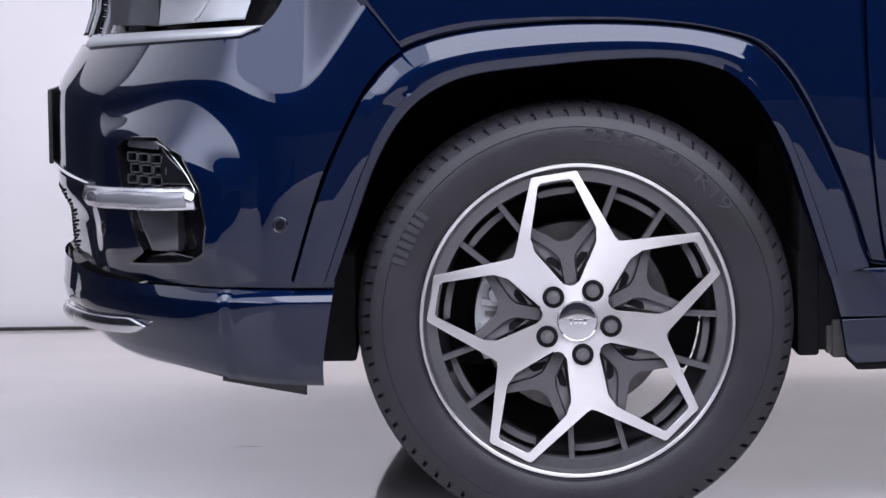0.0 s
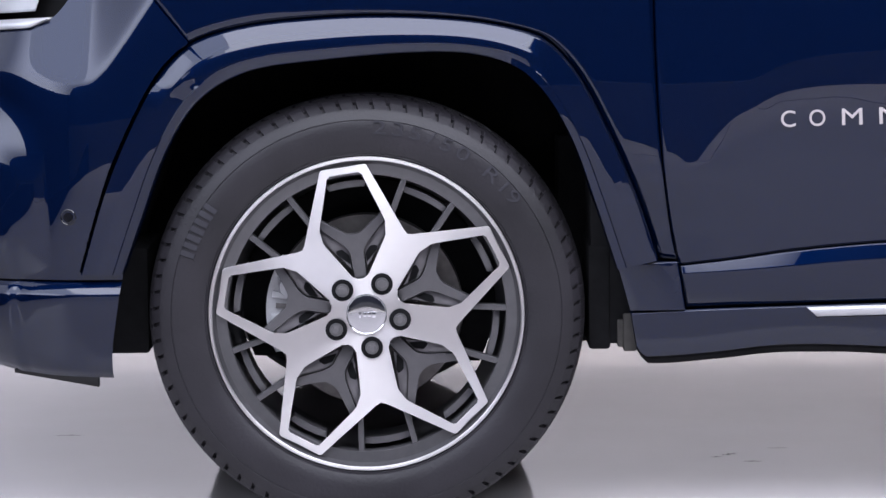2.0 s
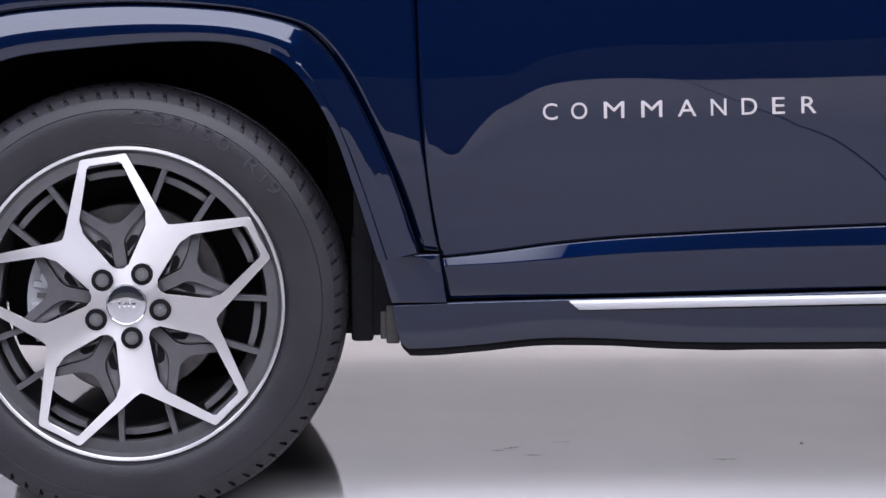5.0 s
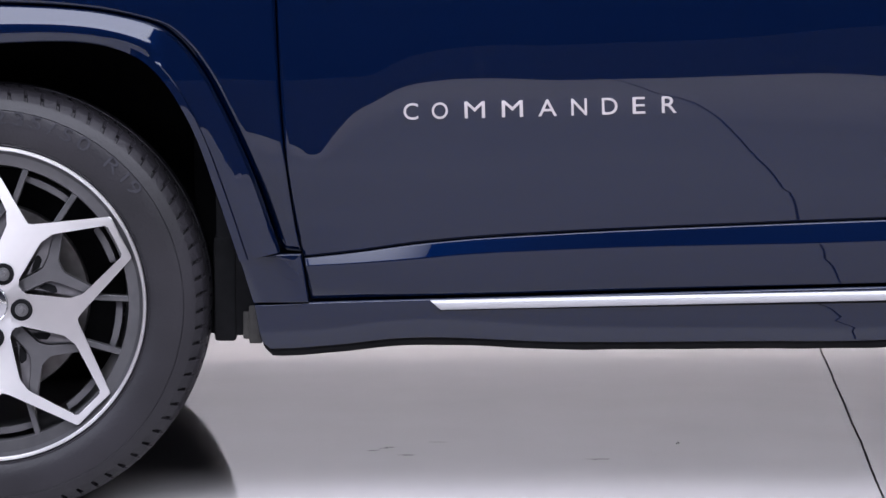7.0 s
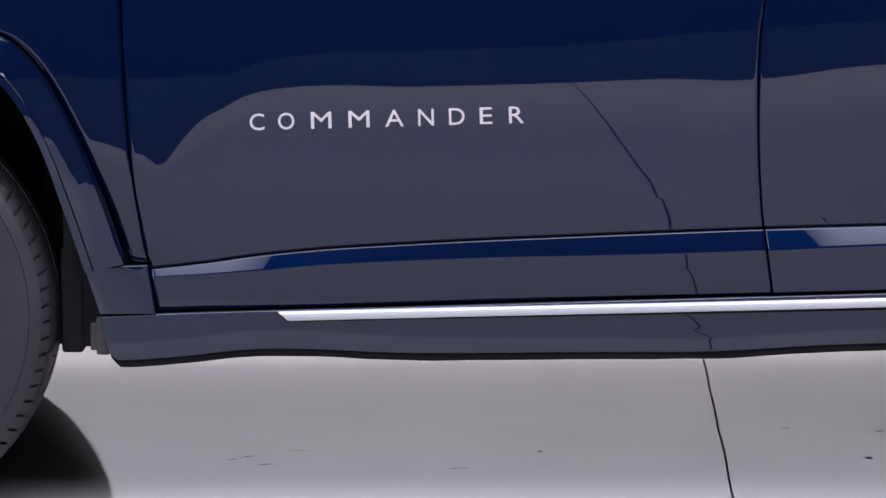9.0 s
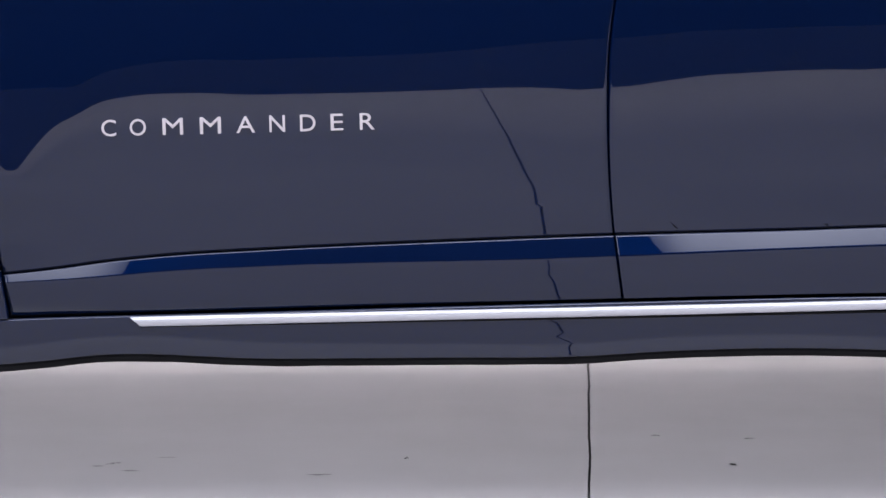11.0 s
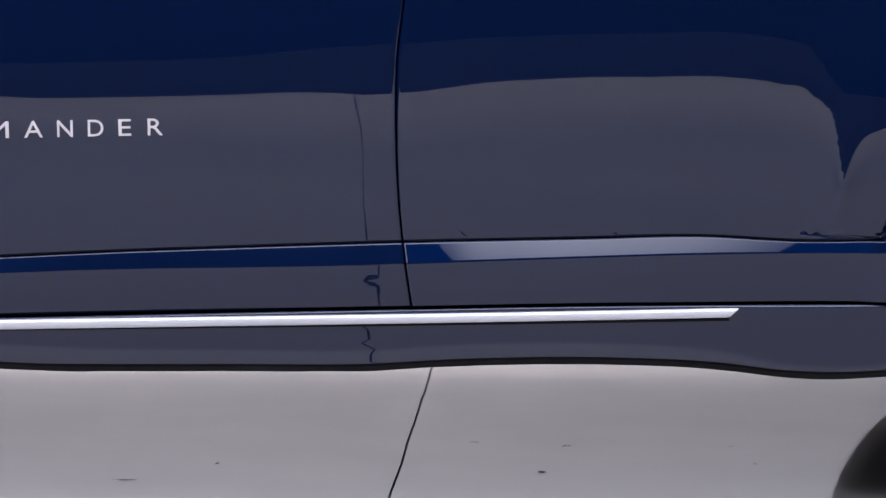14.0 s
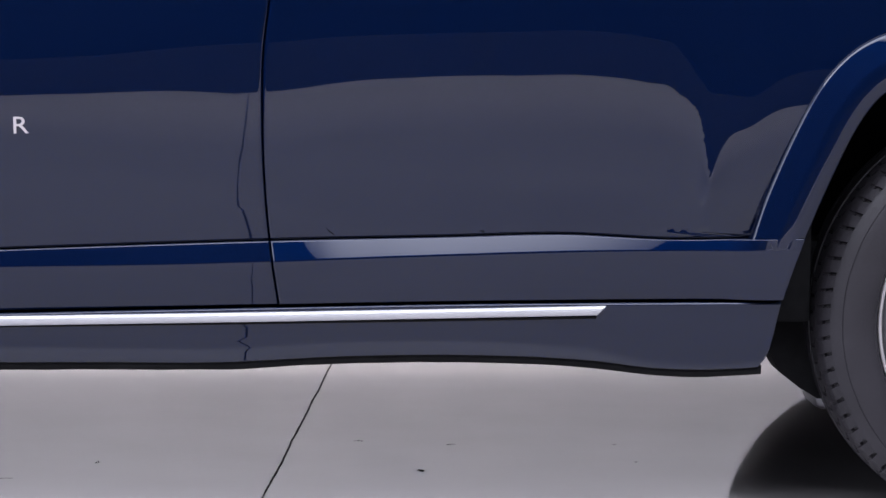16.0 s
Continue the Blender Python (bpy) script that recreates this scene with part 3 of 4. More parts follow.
bumper_patch("nose_blade", lambda q: 0.554 + (q - 0.87) * 0.030, lambda q: 0.560 + (q - 0.87) * 0.030, 1.50, 0.87, 0.010, CHROME, "thin chrome line", 40, 3, 0.03)
# fog lamp
bm = bmesh.new()
p = Vector(nose(0.47, 0.497, -0.035))
box(bm, -0.046, 0.040, -0.02, 0.02, -0.036, 0.040, 0.009, Matrix.Translation(p) @ pose(0, 0, 0, 0, 0, -28))
for v in bm.verts:
    if v.co.z < p.z and v.co.x < p.x:
        v.co.x += 0.022
part("fog_lamp", bm, SMOKED, bumper, "smoked grey fog lamp")
bumper_patch("pocket_shelf", lambda q: 0.4415, lambda q: 0.4415 + 0.022 * max(0.1, 1 - abs(q - 0.43) / 0.18), 0.60, 0.33, -0.016, GLOSS_BLACK, "gloss black pocket shelf", 20)


def sensor(q, z):
    p = Vector(nose(q, z, 0.0))
    e = (Vector(nose(q + 0.01, z)) - p).normalized()
    yaw = math.degrees(math.atan2(e.y, e.x)) + 180
    m = Matrix.Translation(p) @ pose(0, 0, 0, 90, 0, yaw)
    n = 32
    rows = [[m @ Vector((r * math.cos(2 * math.pi * i / n), r * math.sin(2 * math.pi * i / n), h)) for i in range(n)] for r, h in ((0.0135, -0.002), (0.0132, 0.0010), (0.0122, 0.0016), (0.0112, 0.0008), (0.0108, -0.004))]
    ring = sheet("parking_sensor", rows, GLOSS_BLACK, bumper, "round parking sensor with a black ring", closed=True, sharp=40)
    bm = bmesh.new()
    bmesh.ops.create_cone(bm, cap_ends=True, segments=28, radius1=0.0082, radius2=0.0076, depth=0.006, matrix=m)
    part("sensor_eye", bm, GLOSS_BLACK, ring)


sensor(0.099, 0.512)
sensor(0.743, 0.489)
# chrome strip under the headlamp
bumper_patch("headlamp_trim", lambda q: 0.8210 - max(0, q - 0.22) * 0.034 + 0.012 * max(0, (0.235 - q) / 0.056), lambda q: 0.8375 - max(0, q - 0.18) * 0.027, 1.12, 0.178, 0.006, MATTE, "bright chrome strip under the headlamp", 50, 6, 0.02, 0.004)
# lower lip with its ledge, chrome insert and air flap
lip_low = of_x([(0.0, 0.250), (0.24, 0.256), (0.47, 0.270), (0.75, 0.276), (1.1, 0.283), (1.57, 0.29)])


def lip_top(q):
    return 0.388 - 0.034 * ease((q - 0.65) / 0.5)


def lip_out(q, f):
    """The lip leans in towards its foot; round the corner its upper half stands upright."""
    m = ease((q - 0.16) / 0.22)
    return 0.020 - (1 - m) * 0.020 * (1 - f) - m * 0.026 * max(0, 0.62 - f) / 0.62 + 0.014 * math.sin(q)


rows = []
for f, o in ((-0.06, -0.014), (0.0, -0.005), (0.05, 0.0), (0.2, 0), (0.4, 0), (0.5, 0), (0.6, 0), (0.7, 0), (0.8, 0), (0.96, -0.0005), (1.0, -0.003)):
    rows.append(nose_row(lambda q: lip_low(q) + f * (lip_top(q) - lip_low(q)), lambda q, z: o + lip_out(q, f)))
rows.append(nose_row(lambda q: 0.4045, lambda q, z: -0.004 + 0.013 * ease((q - 0.35) / 0.3) + 0.014 * math.sin(q)))
rows = [r[:32] + [p for p, phi in zip(r[32:], PHIS) if phi < 2.35] for r in rows]
lip = link("bumper_lip", *(lambda r: ([p for row in r for p in row], [(j * len(r[0]) + i, j * len(r[0]) + i + 1, (j + 1) * len(r[0]) + i + 1, (j + 1) * len(r[0]) + i) for j in range(len(r) - 1) for i in range(len(r[0]) - 1)]))(rows), PAINT, car, sharp=40)
rows = []
for v in steps(5, 0.08):
    row = []
    for u in steps(40, 0.01):
        q = 0.54 + (1.5 - 0.54) * u
        h = 0.334 - (q - 0.54) * 0.050
        taper = min(1.0, 0.12 + u * 14)
        row.append(nose(q, h + (v - 0.5) * 0.027 * taper, 0.026 + 0.014 * math.sin(q) + 0.005 * (1 - (2 * v - 1) ** 2)))
    rows.append(row)
sheet("lip_insert", rows, SATIN, lip, "satin chrome insert", 0.015, back=(0.5, 0.85, 0))
rows = [[(-0.59 + 0.14 * u, 0.062, 0.254 - (0.008 + 0.026 * u) * v) for u in steps(10, 0.02)] for v in (0, 0.5, 1)]
sheet("air_flap", rows, BLACK, lip, "black plastic air flap", 0.02)
# lower grille mesh at the nose
bm = bmesh.new()
for i in range(13):
    z = 0.415 + 0.0095 * i
    for q in (1.18, 1.26, 1.34, 1.42, 1.50):
        box(bm, -0.005, 0.005, -0.009, 0.009, -0.0026, 0.0026, 0.001, Matrix.Translation(nose(q + 0.03 * (i % 2), z, -0.004)) @ pose(0, 0, 0, 0, 0, math.degrees(q) - 90))
tagged(part("lower_grille", bm, GLOSS_BLACK, bumper, "black lower grille mesh"), kind="stuff")
# number plate at the nose, seen edge-on
bm = bmesh.new()
box(bm, -0.962, -0.953, 0.82, 1.06, 0.565, 0.706, 0.003)
part("number_plate_holder", bm, BLACK, bumper, "blank number plate holder")

# ---- headlamp and grille ----
lamp = tagged(new("headlamp"), "")
lamp.parent = car


def upright(phi, z, out=0.0):
    """Over the bumper the front stands nearly upright."""
    p = nose(phi, min(z, 0.83), out)
    return (p[0] + 0.10 * max(0, z - 0.83), p[1] + 0.06 * max(0, z - 0.83), z)


lo = lambda q: 0.8405 - max(0, q - 0.18) * 0.026
rows = [[upright(q, lo(q) - 0.03 + (1.03 - lo(q)) * v, -0.055) for q in [0.13 + 1.22 * i / 40 for i in range(41)]] for v in steps(10, 0.02)]
sheet("lamp_housing", rows, LINER, lamp, "black lamp housing", 0.03)
rows = [[upright(0.05 + 0.14 * (1 - v) + (0.965 - 0.05 - 0.14 * (1 - v)) * i / 40, lo(0.2) - 0.004 + (1.0 - lo(0.2) + 0.004) * v - 0.018 * i / 40, -0.002) for i in range(41)] for v in steps(10, 0.02)]
GLASS = bpy.data.materials.new("lamp_glass")
GLASS.use_nodes = True
gb = GLASS.node_tree.nodes["Principled BSDF"]
gb.inputs["Base Color"].default_value, gb.inputs["Roughness"].default_value = (0.97, 0.97, 0.98, 1), 0.01
gb.inputs["Transmission Weight"].default_value, gb.inputs["IOR"].default_value = 1.0, 1.02
gb.inputs["Coat Weight"].default_value = 0.0
cover = sheet("lamp_glass", rows, GLASS, lamp, "clear lamp glass", skirt=False)
cover.visible_shadow = False
REFL = material("lamp_reflector", (0.44, 0.44, 0.455), rough=0.34, metal=0.5, rough_vary=0.05, vary=0.1, scale=12)
# projector block and curved reflector bowls behind the glass
bm = bmesh.new()
box(bm, -0.090, 0.046, -0.02, 0.03, -0.052, 0.07, 0.006, Matrix.Translation(upright(0.78, 0.885, -0.030)) @ pose(0, 0, 0, 0, 0, -48))
part("projector_module", bm, material("projector_grey", (0.07, 0.07, 0.074), rough=0.35, vary=0.15, scale=30), lamp, "dark grey projector lamp module")
bm = bmesh.new()
box(bm, -0.795, -0.42, 0.50, 0.52, 0.79, 1.0)
part("lamp_back", bm, LINER, lamp, "black lamp back")
rib = lambda v: 0.432 - 0.115 * min(1, v * 1.5) ** 0.7
for lo_q, hi_q in ((lambda v: 0.63, lambda v: rib(v) + 0.002), (lambda v: rib(v) - 0.002, lambda v: 0.232 - 0.075 * v)):
    rows = [[upright(lo_q(v) + (hi_q(v) - lo_q(v)) * u, 0.847 - 0.10 * (lo_q(v) + (hi_q(v) - lo_q(v)) * u - 0.25) * (1 - v) * 0.3 + 0.15 * v, -0.010 - 0.030 * math.sin(math.pi * u) * (0.4 + 0.6 * v)) for u in steps(20, 0.02)] for v in steps(14, 0.03)]
    sheet("reflector_bowl", rows, REFL, lamp, "pale curved reflector bowl", 0.01)
rows = [[upright(rib(v) + 0.005 - 0.010 * u, 0.846 + 0.15 * v, -0.0085 + 0.003 * math.sin(math.pi * u)) for u in steps(4, 0.1)] for v in steps(14, 0.03)]
sheet("reflector_rib", rows, MATTE, lamp, "thin bright rib between the reflectors", 0.006)
grille = new("grille")
grille.parent = car
rows = [[upright(0.98 + 0.57 * u, 0.80 + 0.2 * v, -0.03) for u in steps(12, 0.02)] for v in steps(4, 0.02)]
sheet("grille_backing", rows, LINER, grille, "black grille backing", 0.02)
for q in (0.975, 1.16, 1.35):
    for dq, mat, nm in ((0.0, GREY_ALLOY, "grille_frame"), (0.15, GLOSS_BLACK, "grille_slat")):
        rows = [[upright(q + dq + 0.018 * u, 0.808 + 0.19 * v, -0.004 + (0.012 if mat is GREY_ALLOY else 0.014)) for u in steps(3, 0.1)] for v in steps(4, 0.03)]
        sheet(nm, rows, mat, grille, "", 0.03, back=(0.8, 0.5, 0))
bm = bmesh.new()
for i in range(18):
    for q in (1.02, 1.05):
        box(bm, -0.005, 0.005, -0.004, 0.004, -0.0035, 0.0035, 0.001, Matrix.Translation(upright(q + 0.008 * (i % 2), 0.812 + 0.0105 * i, 0.0)) @ pose(0, 0, 0, 0, 0, -45))
tagged(part("grille_mesh", bm, CHROME, grille, "bright studded grille mesh"), kind="stuff")


# ---- inner wheel wells, underbody and running gear ----
def well(name, curve):
    rows = []
    for y in (0.045, 0.06, 0.20, 0.36):
        rows.append([(curve(i / 60)[0], y, curve(i / 60)[1] - (0.0 if y < 0.05 else -0.02)) for i in range(61)])
    sheet(name, rows, LINER, car, "black felt wheel well liner", skirt=False)


well("front_well_liner", inner_f)
well("rear_well_liner", inner_r)
for x0, x1, y0, y1, z0, z1 in ((-0.74, 3.45, 0.36, 1.84, 0.31, 1.00), (0.47, 2.33, 0.05, 0.358, 0.31, 1.0), (-0.56, -0.366, 0.09, 0.358, 0.272, 0.45), (3.20, 3.45, 0.03, 0.358, 0.40, 1.0), (-0.45, 0.46, 0.075, 0.12, 0.80, 1.0), (0.372, 0.462, 0.06, 0.358, 0.284, 0.62), (0.368, 0.405, 0.056, 0.357, 0.275, 0.45), (0.325, 0.40, 0.262, 0.357, 0.262, 0.62), (2.345, 2.43, 0.06, 0.358, 0.34, 0.66)):
    bm = bmesh.new()
    box(bm, x0, x1, y0, y1, z0, z1, 0.006)
    part("underbody", bm, LINER, car, "black underbody")
rows = [[(x, y, 1.022 + 0.012 * (1 - ((y - MID) / 0.95) ** 2)) for x in (-0.82, -0.3, 0.4, 1.4, 2.4, 3.2, 3.5)] for y in (-0.005, 0.2, 0.6, MID, 1.3, 1.7, 1.86)]
sheet("body_top", rows, PAINT, car, "", 0.02, back=(0, 0, -1))
bm = bmesh.new()
box(bm, -0.60, 3.5, 1.845, 1.865, 0.40, 1.02, 0.008)
part("far_side_panel", bm, PAINT, car)
for x0, x1, y0, y1, z0, z1 in ((0.416, 0.428, 0.052, 0.09, 0.279, 0.325), (0.426, 0.448, 0.048, 0.09, 0.272, 0.335)):
    bm = bmesh.new()
    box(bm, x0, x1, y0, y1, z0, z1, 0.003)
    part("sill_bracket", bm, DUSTY, car, "dusty dark steel bracket behind the front wheel")
bm = bmesh.new()
arm = [(2.36, 0.47), (2.368, 0.285), (2.39, 0.245), (2.425, 0.218), (2.455, 0.200), (2.58, 0.200), (2.58, 0.47)]
fr = [bm.verts.new((x, 0.13, z)) for x, z in arm]
bk = [bm.verts.new((x, 0.24, z)) for x, z in arm]
bm.faces.new(fr)
bm.faces.new(bk[::-1])
for i in range(len(arm)):
    bm.faces.new((fr[i - 1], fr[i], bk[i], bk[i - 1]))
part("trailing_arm", bm, LINER, car, "black rear suspension arm")
bm = bmesh.new()
box(bm, 2.502, 2.76, 0.46, 0.62, 0.130, 0.30, 0.02)
part("exhaust_box", bm, CAST, car, "pale metal exhaust box")


# ---- wheels ----
CELL = radians(98.5)


def pol(r, a):
    return (r * math.cos(a), r * math.sin(a))


def plate(bm, pts, y0, y1, bevel=0.0, draft=0.0):
    """A flat plate with that outline in x and z, from y0 (front) to y1; draft: how far its foot spreads."""
    a = [bm.verts.new((x, y0, z)) for x, z in pts]
    foot = []
    for i, (x, z) in enumerate(pts):
        (xa, za), (xb, zb) = pts[i - 1], pts[(i + 1) % len(pts)]
        d = math.hypot(xb - xa, zb - za) or 1.0
        k = draft if abs(abs(math.atan2(z, x)) - radians(36)) > 0.01 and math.hypot(x, z) > 0.062 else 0.0
        foot.append((x + k * (zb - za) / d, z - k * (xb - xa) / d))
    b = [bm.verts.new((x, y1, z)) for x, z in foot]
    top = bm.faces.new(a)
    bm.faces.new(b[::-1])
    for i in range(len(a)):
        k = (i + 1) % len(a)
        bm.faces.new((a[k], a[i], b[i], b[k]))
    if bevel:
        seam = lambda v: abs(abs(math.atan2(v.co.z, v.co.x)) - radians(36)) < 0.004
        bmesh.ops.bevel(bm, geom=[e for e in top.edges if not all(seam(v) for v in e.verts)], offset=bevel, segments=2, affect="EDGES", profile=0.5)


def rounded(pts, radii, n=5):
    """The outline with its corners rounded."""
    out = []
    m = len(pts)
    for i, p in enumerate(pts):
        p, a, b = Vector(p), Vector(pts[i - 1]), Vector(pts[(i + 1) % m])
        r = radii[i]
        if r <= 0:
            out.append(tuple(p))
            continue
        u, v = (a - p), (b - p)
        d = min(r, u.length * 0.48, v.length * 0.48)
        s, e = p + u.normalized() * d, p + v.normalized() * d
        for k in range(n + 1):
            t = k / n
            out.append(tuple((1 - t) ** 2 * s + 2 * t * (1 - t) * p + t * t * e))
    return out


def turn(pts, a):
    c, s = math.cos(a), math.sin(a)
    return [(x * c - z * s, x * s + z * c) for x, z in pts]


def spoke_outline():
    """One sector of the wheel's face: arm from the hub, forking into two bands round the windows."""
    d = radians
    half = [(0.0605 * math.cos(d(26)) / 1.0, 0.0605 * math.sin(d(26))), pol(0.1475, d(12.4)), pol(0.2352, d(29.2)), pol(0.2335, d(36)), pol(0.2452, d(36)), pol(0.2485, d(27.2)), (0.158, 0.017), (0.147, 0.0)]
    rad = [0.006, 0.020, 0.003, 0, 0, 0.004, 0.012, 0.0]
    up = half
    low = [(x, -z) for x, z in reversed(half[:-1])]
    hub_a, hub_b = pol(0.0590, d(36)), pol(0.030, d(36))
    pts = [(0.030, 0.0), hub_b, hub_a] + up + low + [(hub_a[0], -hub_a[1]), (hub_b[0], -hub_b[1])]
    rr = [0, 0, 0] + rad + rad[:-1][::-1] + [0, 0]
    return rounded(pts, rr)


def wheel(spin):
    """An alloy wheel with its tyre, the face in the plane y = 0 round the origin."""
    hub = new("wheel")
    hub.parent = car

    def ring(name, prof, mat, label="", sharp=40, n=128):
        rows = [[(r * math.cos(2 * math.pi * i / n), y, r * math.sin(2 * math.pi * i / n)) for i in range(n)] for r, y in prof]
        return sheet(name, rows, mat, hub, label, closed=True, sharp=sharp)

    ring("rim", [(0.2545, -0.0020), (0.2520, 0.002), (0.2480, 0.0070), (0.2305, 0.0085), (0.2290, 0.012), (0.2280, 0.045), (0.2265, 0.052), (0.2255, 0.060), (0.2235, 0.075), (0.215, 0.15), (0.225, 0.21)], GREY_ALLOY, "dark grey painted alloy rim")
    ring("rim_lip", [(0.2605, 0.012), (0.2605, -0.003), (0.2595, -0.0046), (0.2556, -0.0046), (0.2545, -0.0036), (0.2535, 0.002)], MACHINED, "bright machined rim edge")
    # tyre with sipes cut in the shoulder
    prof = [(0.2590, 0.012, 0), (0.2610, 0.000, 0), (0.2640, -0.004, 0), (0.2655, -0.0035, 0), (0.2670, -0.0060, 0), (0.2760, -0.0105, 0), (0.2900, -0.0130, 0), (0.3060, -0.0130, 0), (0.3180, -0.0115, 0), (0.3196, -0.0108, 0), (0.3204, -0.0096, 0), (0.3214, -0.0104, 0), (0.3300, -0.0066, 0), (0.3345, -0.0040, 0), (0.3365, -0.0026, 0), (0.3380, -0.0014, 0), (0.3392, -0.0002, 1), (0.3480, 0.0080, 1), (0.3496, 0.0102, 0.1), (0.3535, 0.0180, 0.5), (0.3558, 0.030, 0), (0.3568, 0.0415, 0), (0.3580, 0.050, 1), (0.3590, 0.066, 1), (0.3595, 0.078, 0), (0.3520, 0.080, 0), (0.3520, 0.088, 0), (0.3600, 0.090, 0), (0.3600, 0.135, 0), (0.3520, 0.137, 0), (0.3520, 0.145, 0), (0.3590, 0.147, 0), (0.3530, 0.195, 0), (0.3360, 0.222, 0), (0.3000, 0.238, 0), (0.2600, 0.215, 0)]
    cols = [(k + f, g) for k in range(80) for f, g in ((0.0, 0), (0.38, 0), (0.42, 1), (0.58, 1), (0.62, 0))]
    rows = []
    for r, y, cut in prof:
        row = []
        for c, g in cols:
            skew = 0.22 * (r - 0.34) / 0.02 + (0.5 if y > 0.045 else 0.0)
            a = 2 * math.pi * (c + skew) / 80
            rr = r - 0.0040 * cut * g
            along = Vector((math.cos(radians(spin)), 0, math.sin(radians(spin))))
            p = Vector((rr * math.cos(a), y + 0.0050 * cut * g, rr * math.sin(a)))
            row.append(tuple(p + along * p.dot(along) * 0.011 * soft((r - 0.31) / 0.03)))
        rows.append(row)
    sheet("tyre", rows, RUBBER, hub, "black rubber road tyre", closed=True, sharp=28)
    # spokes
    bm = bmesh.new()
    out = spoke_outline()
    plate(bm, out, 0.000, 0.004, 0.0016)
    face = part("spoke_face", bm, MACHINED, hub, "bright machined spoke face", sharp=25)
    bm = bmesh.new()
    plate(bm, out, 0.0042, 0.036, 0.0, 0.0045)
    body = part("spoke_body", bm, WEB_SIDE, hub, "grey painted spoke side, darkened for shade", sharp=30)
    # grey web behind each window: a stem that forks to both sides
    bm = bmesh.new()
    web = [(0.056, 0.0110), (0.104, 0.0105), (0.1190, 0.0215), (0.157, 0.0640), (0.166, 0.0540), (0.1335, 0.0110), (0.1330, 0.0)]
    pts = web + [(x, -z) for x, z in reversed(web[:-1])]
    plate(bm, rounded(pts, [0, 0.008, 0.004, 0, 0, 0.008, 0] + [0.008, 0, 0, 0.004, 0.008, 0]), 0.014, 0.032, 0.0015)
    web_ob = part("spoke_web", bm, WEB, hub, "dark grey forked web", sharp=30)
    floors = []
    for s in (1, -1):
        bm = bmesh.new()
        cup = [(0.074, 0.0125), (0.104, 0.0125), (0.1195, 0.0235), (0.148, 0.0555), (0.1375, 0.0575), (0.1300, 0.0545)]
        plate(bm, [(x, s * z) for x, z in cup], 0.0225, 0.036, 0.001)
        floors.append(part("web_pocket", bm, POCKET, hub, "grey pocket beside the web, lightened as if lit", sharp=30))
        # no opening is cut: a dark plate gives the hole's shade
        bm = bmesh.new()
        hole = [(0.0830, 0.0135), (0.0985, 0.0135), (0.1100, 0.0240), (0.1085, 0.0350), (0.1020, 0.0335)]
        plate(bm, rounded([(x, s * z) for x, z in hole], [0.003] * 5, 3), 0.0212, 0.024)
        floors.append(part("hole_shade", bm, LINER, hub, "dark plate for the shade of a hole in the pocket", sharp=30))
    struts = []
    for s in (1, -1):
        bm = bmesh.new()
        a, b = pol(0.155, s * radians(22.5)), pol(0.243, s * radians(25.0))
        dirn = Vector((b[0] - a[0], b[1] - a[1])).normalized()
        nrm = Vector((-dirn.y, dirn.x)) * 0.0048
        quad = [(a[0] + nrm.x, a[1] + nrm.y), (b[0] + nrm.x, b[1] + nrm.y), (b[0] - nrm.x, b[1] - nrm.y), (a[0] - nrm.x, a[1] - nrm.y)]
        plate(bm, quad, 0.010, 0.030, 0.0012)
        struts.append(part("spoke_strut", bm, GREY_ALLOY, hub, "thin dark grey strut", sharp=30))
    # small ledges on the barrel behind each window
    pads = []
    for turn_by, half, r in ((0, 9.0, 0.2205), (36, 11.0, 0.2195)):
        bm = bmesh.new()
        pts = [pol(r, radians(x)) for x in (-half, -half / 2, 0, half / 2, half)] + [pol(r - 0.011, radians(x)) for x in (half * 0.9, half / 2, 0, -half / 2, -half * 0.9)]
        plate(bm, pts, 0.022, 0.06, 0.0012)
        pads.append((part("barrel_ledge", bm, GREY_ALLOY, hub, "", sharp=30), turn_by))
    # lug nuts sit in dark wells
    bm = bmesh.new()
    bmesh.ops.create_cone(bm, cap_ends=True, segments=32, radius1=0.0180, radius2=0.0180, depth=0.004, matrix=Matrix.Translation((0.0560, -0.0008, 0)) @ pose(0, 0, 0, 90, 0, 0))
    well_ob = part("lug_well", bm, LINER, hub, "black lug nut recess", sharp=30)
    bm = bmesh.new()
    bmesh.ops.create_cone(bm, cap_ends=True, segments=32, radius1=0.0112, radius2=0.0106, depth=0.004, matrix=Matrix.Translation((0.0560, -0.0040, 0)) @ pose(0, 0, 0, 90, 0, 0))
    bmesh.ops.create_cone(bm, cap_ends=True, segments=6, radius1=0.0090, radius2=0.0078, depth=0.012, matrix=Matrix.Translation((0.0560, -0.0060, 0)) @ pose(0, 0, 0, 90, 0, 0))
    bmesh.ops.create_cone(bm, cap_ends=True, segments=16, radius1=0.0056, radius2=0.0046, depth=0.003, matrix=Matrix.Translation((0.0560, -0.0125, 0)) @ pose(0, 0, 0, 90, 0, 0))
    nut = part("lug_nut", bm, NUT, hub, "grey steel lug nut", sharp=30)
    for k in range(5):
        for ob, off in ((face, 36), (body, 36), (web_ob, 0), *((ob, 0) for ob in floors), (struts[0], 0), (struts[1], 0), (well_ob, 36), (nut, 36), pads[0], pads[1]):
            o = ob
            if k:
                o = ob.copy()
                scene.collection.objects.link(o)
                o.parent = hub
            o.matrix_basis = Matrix.Rotation(-(CELL + radians(off + 72 * k)), 4, "Y")
    # hub cap
    n = 48
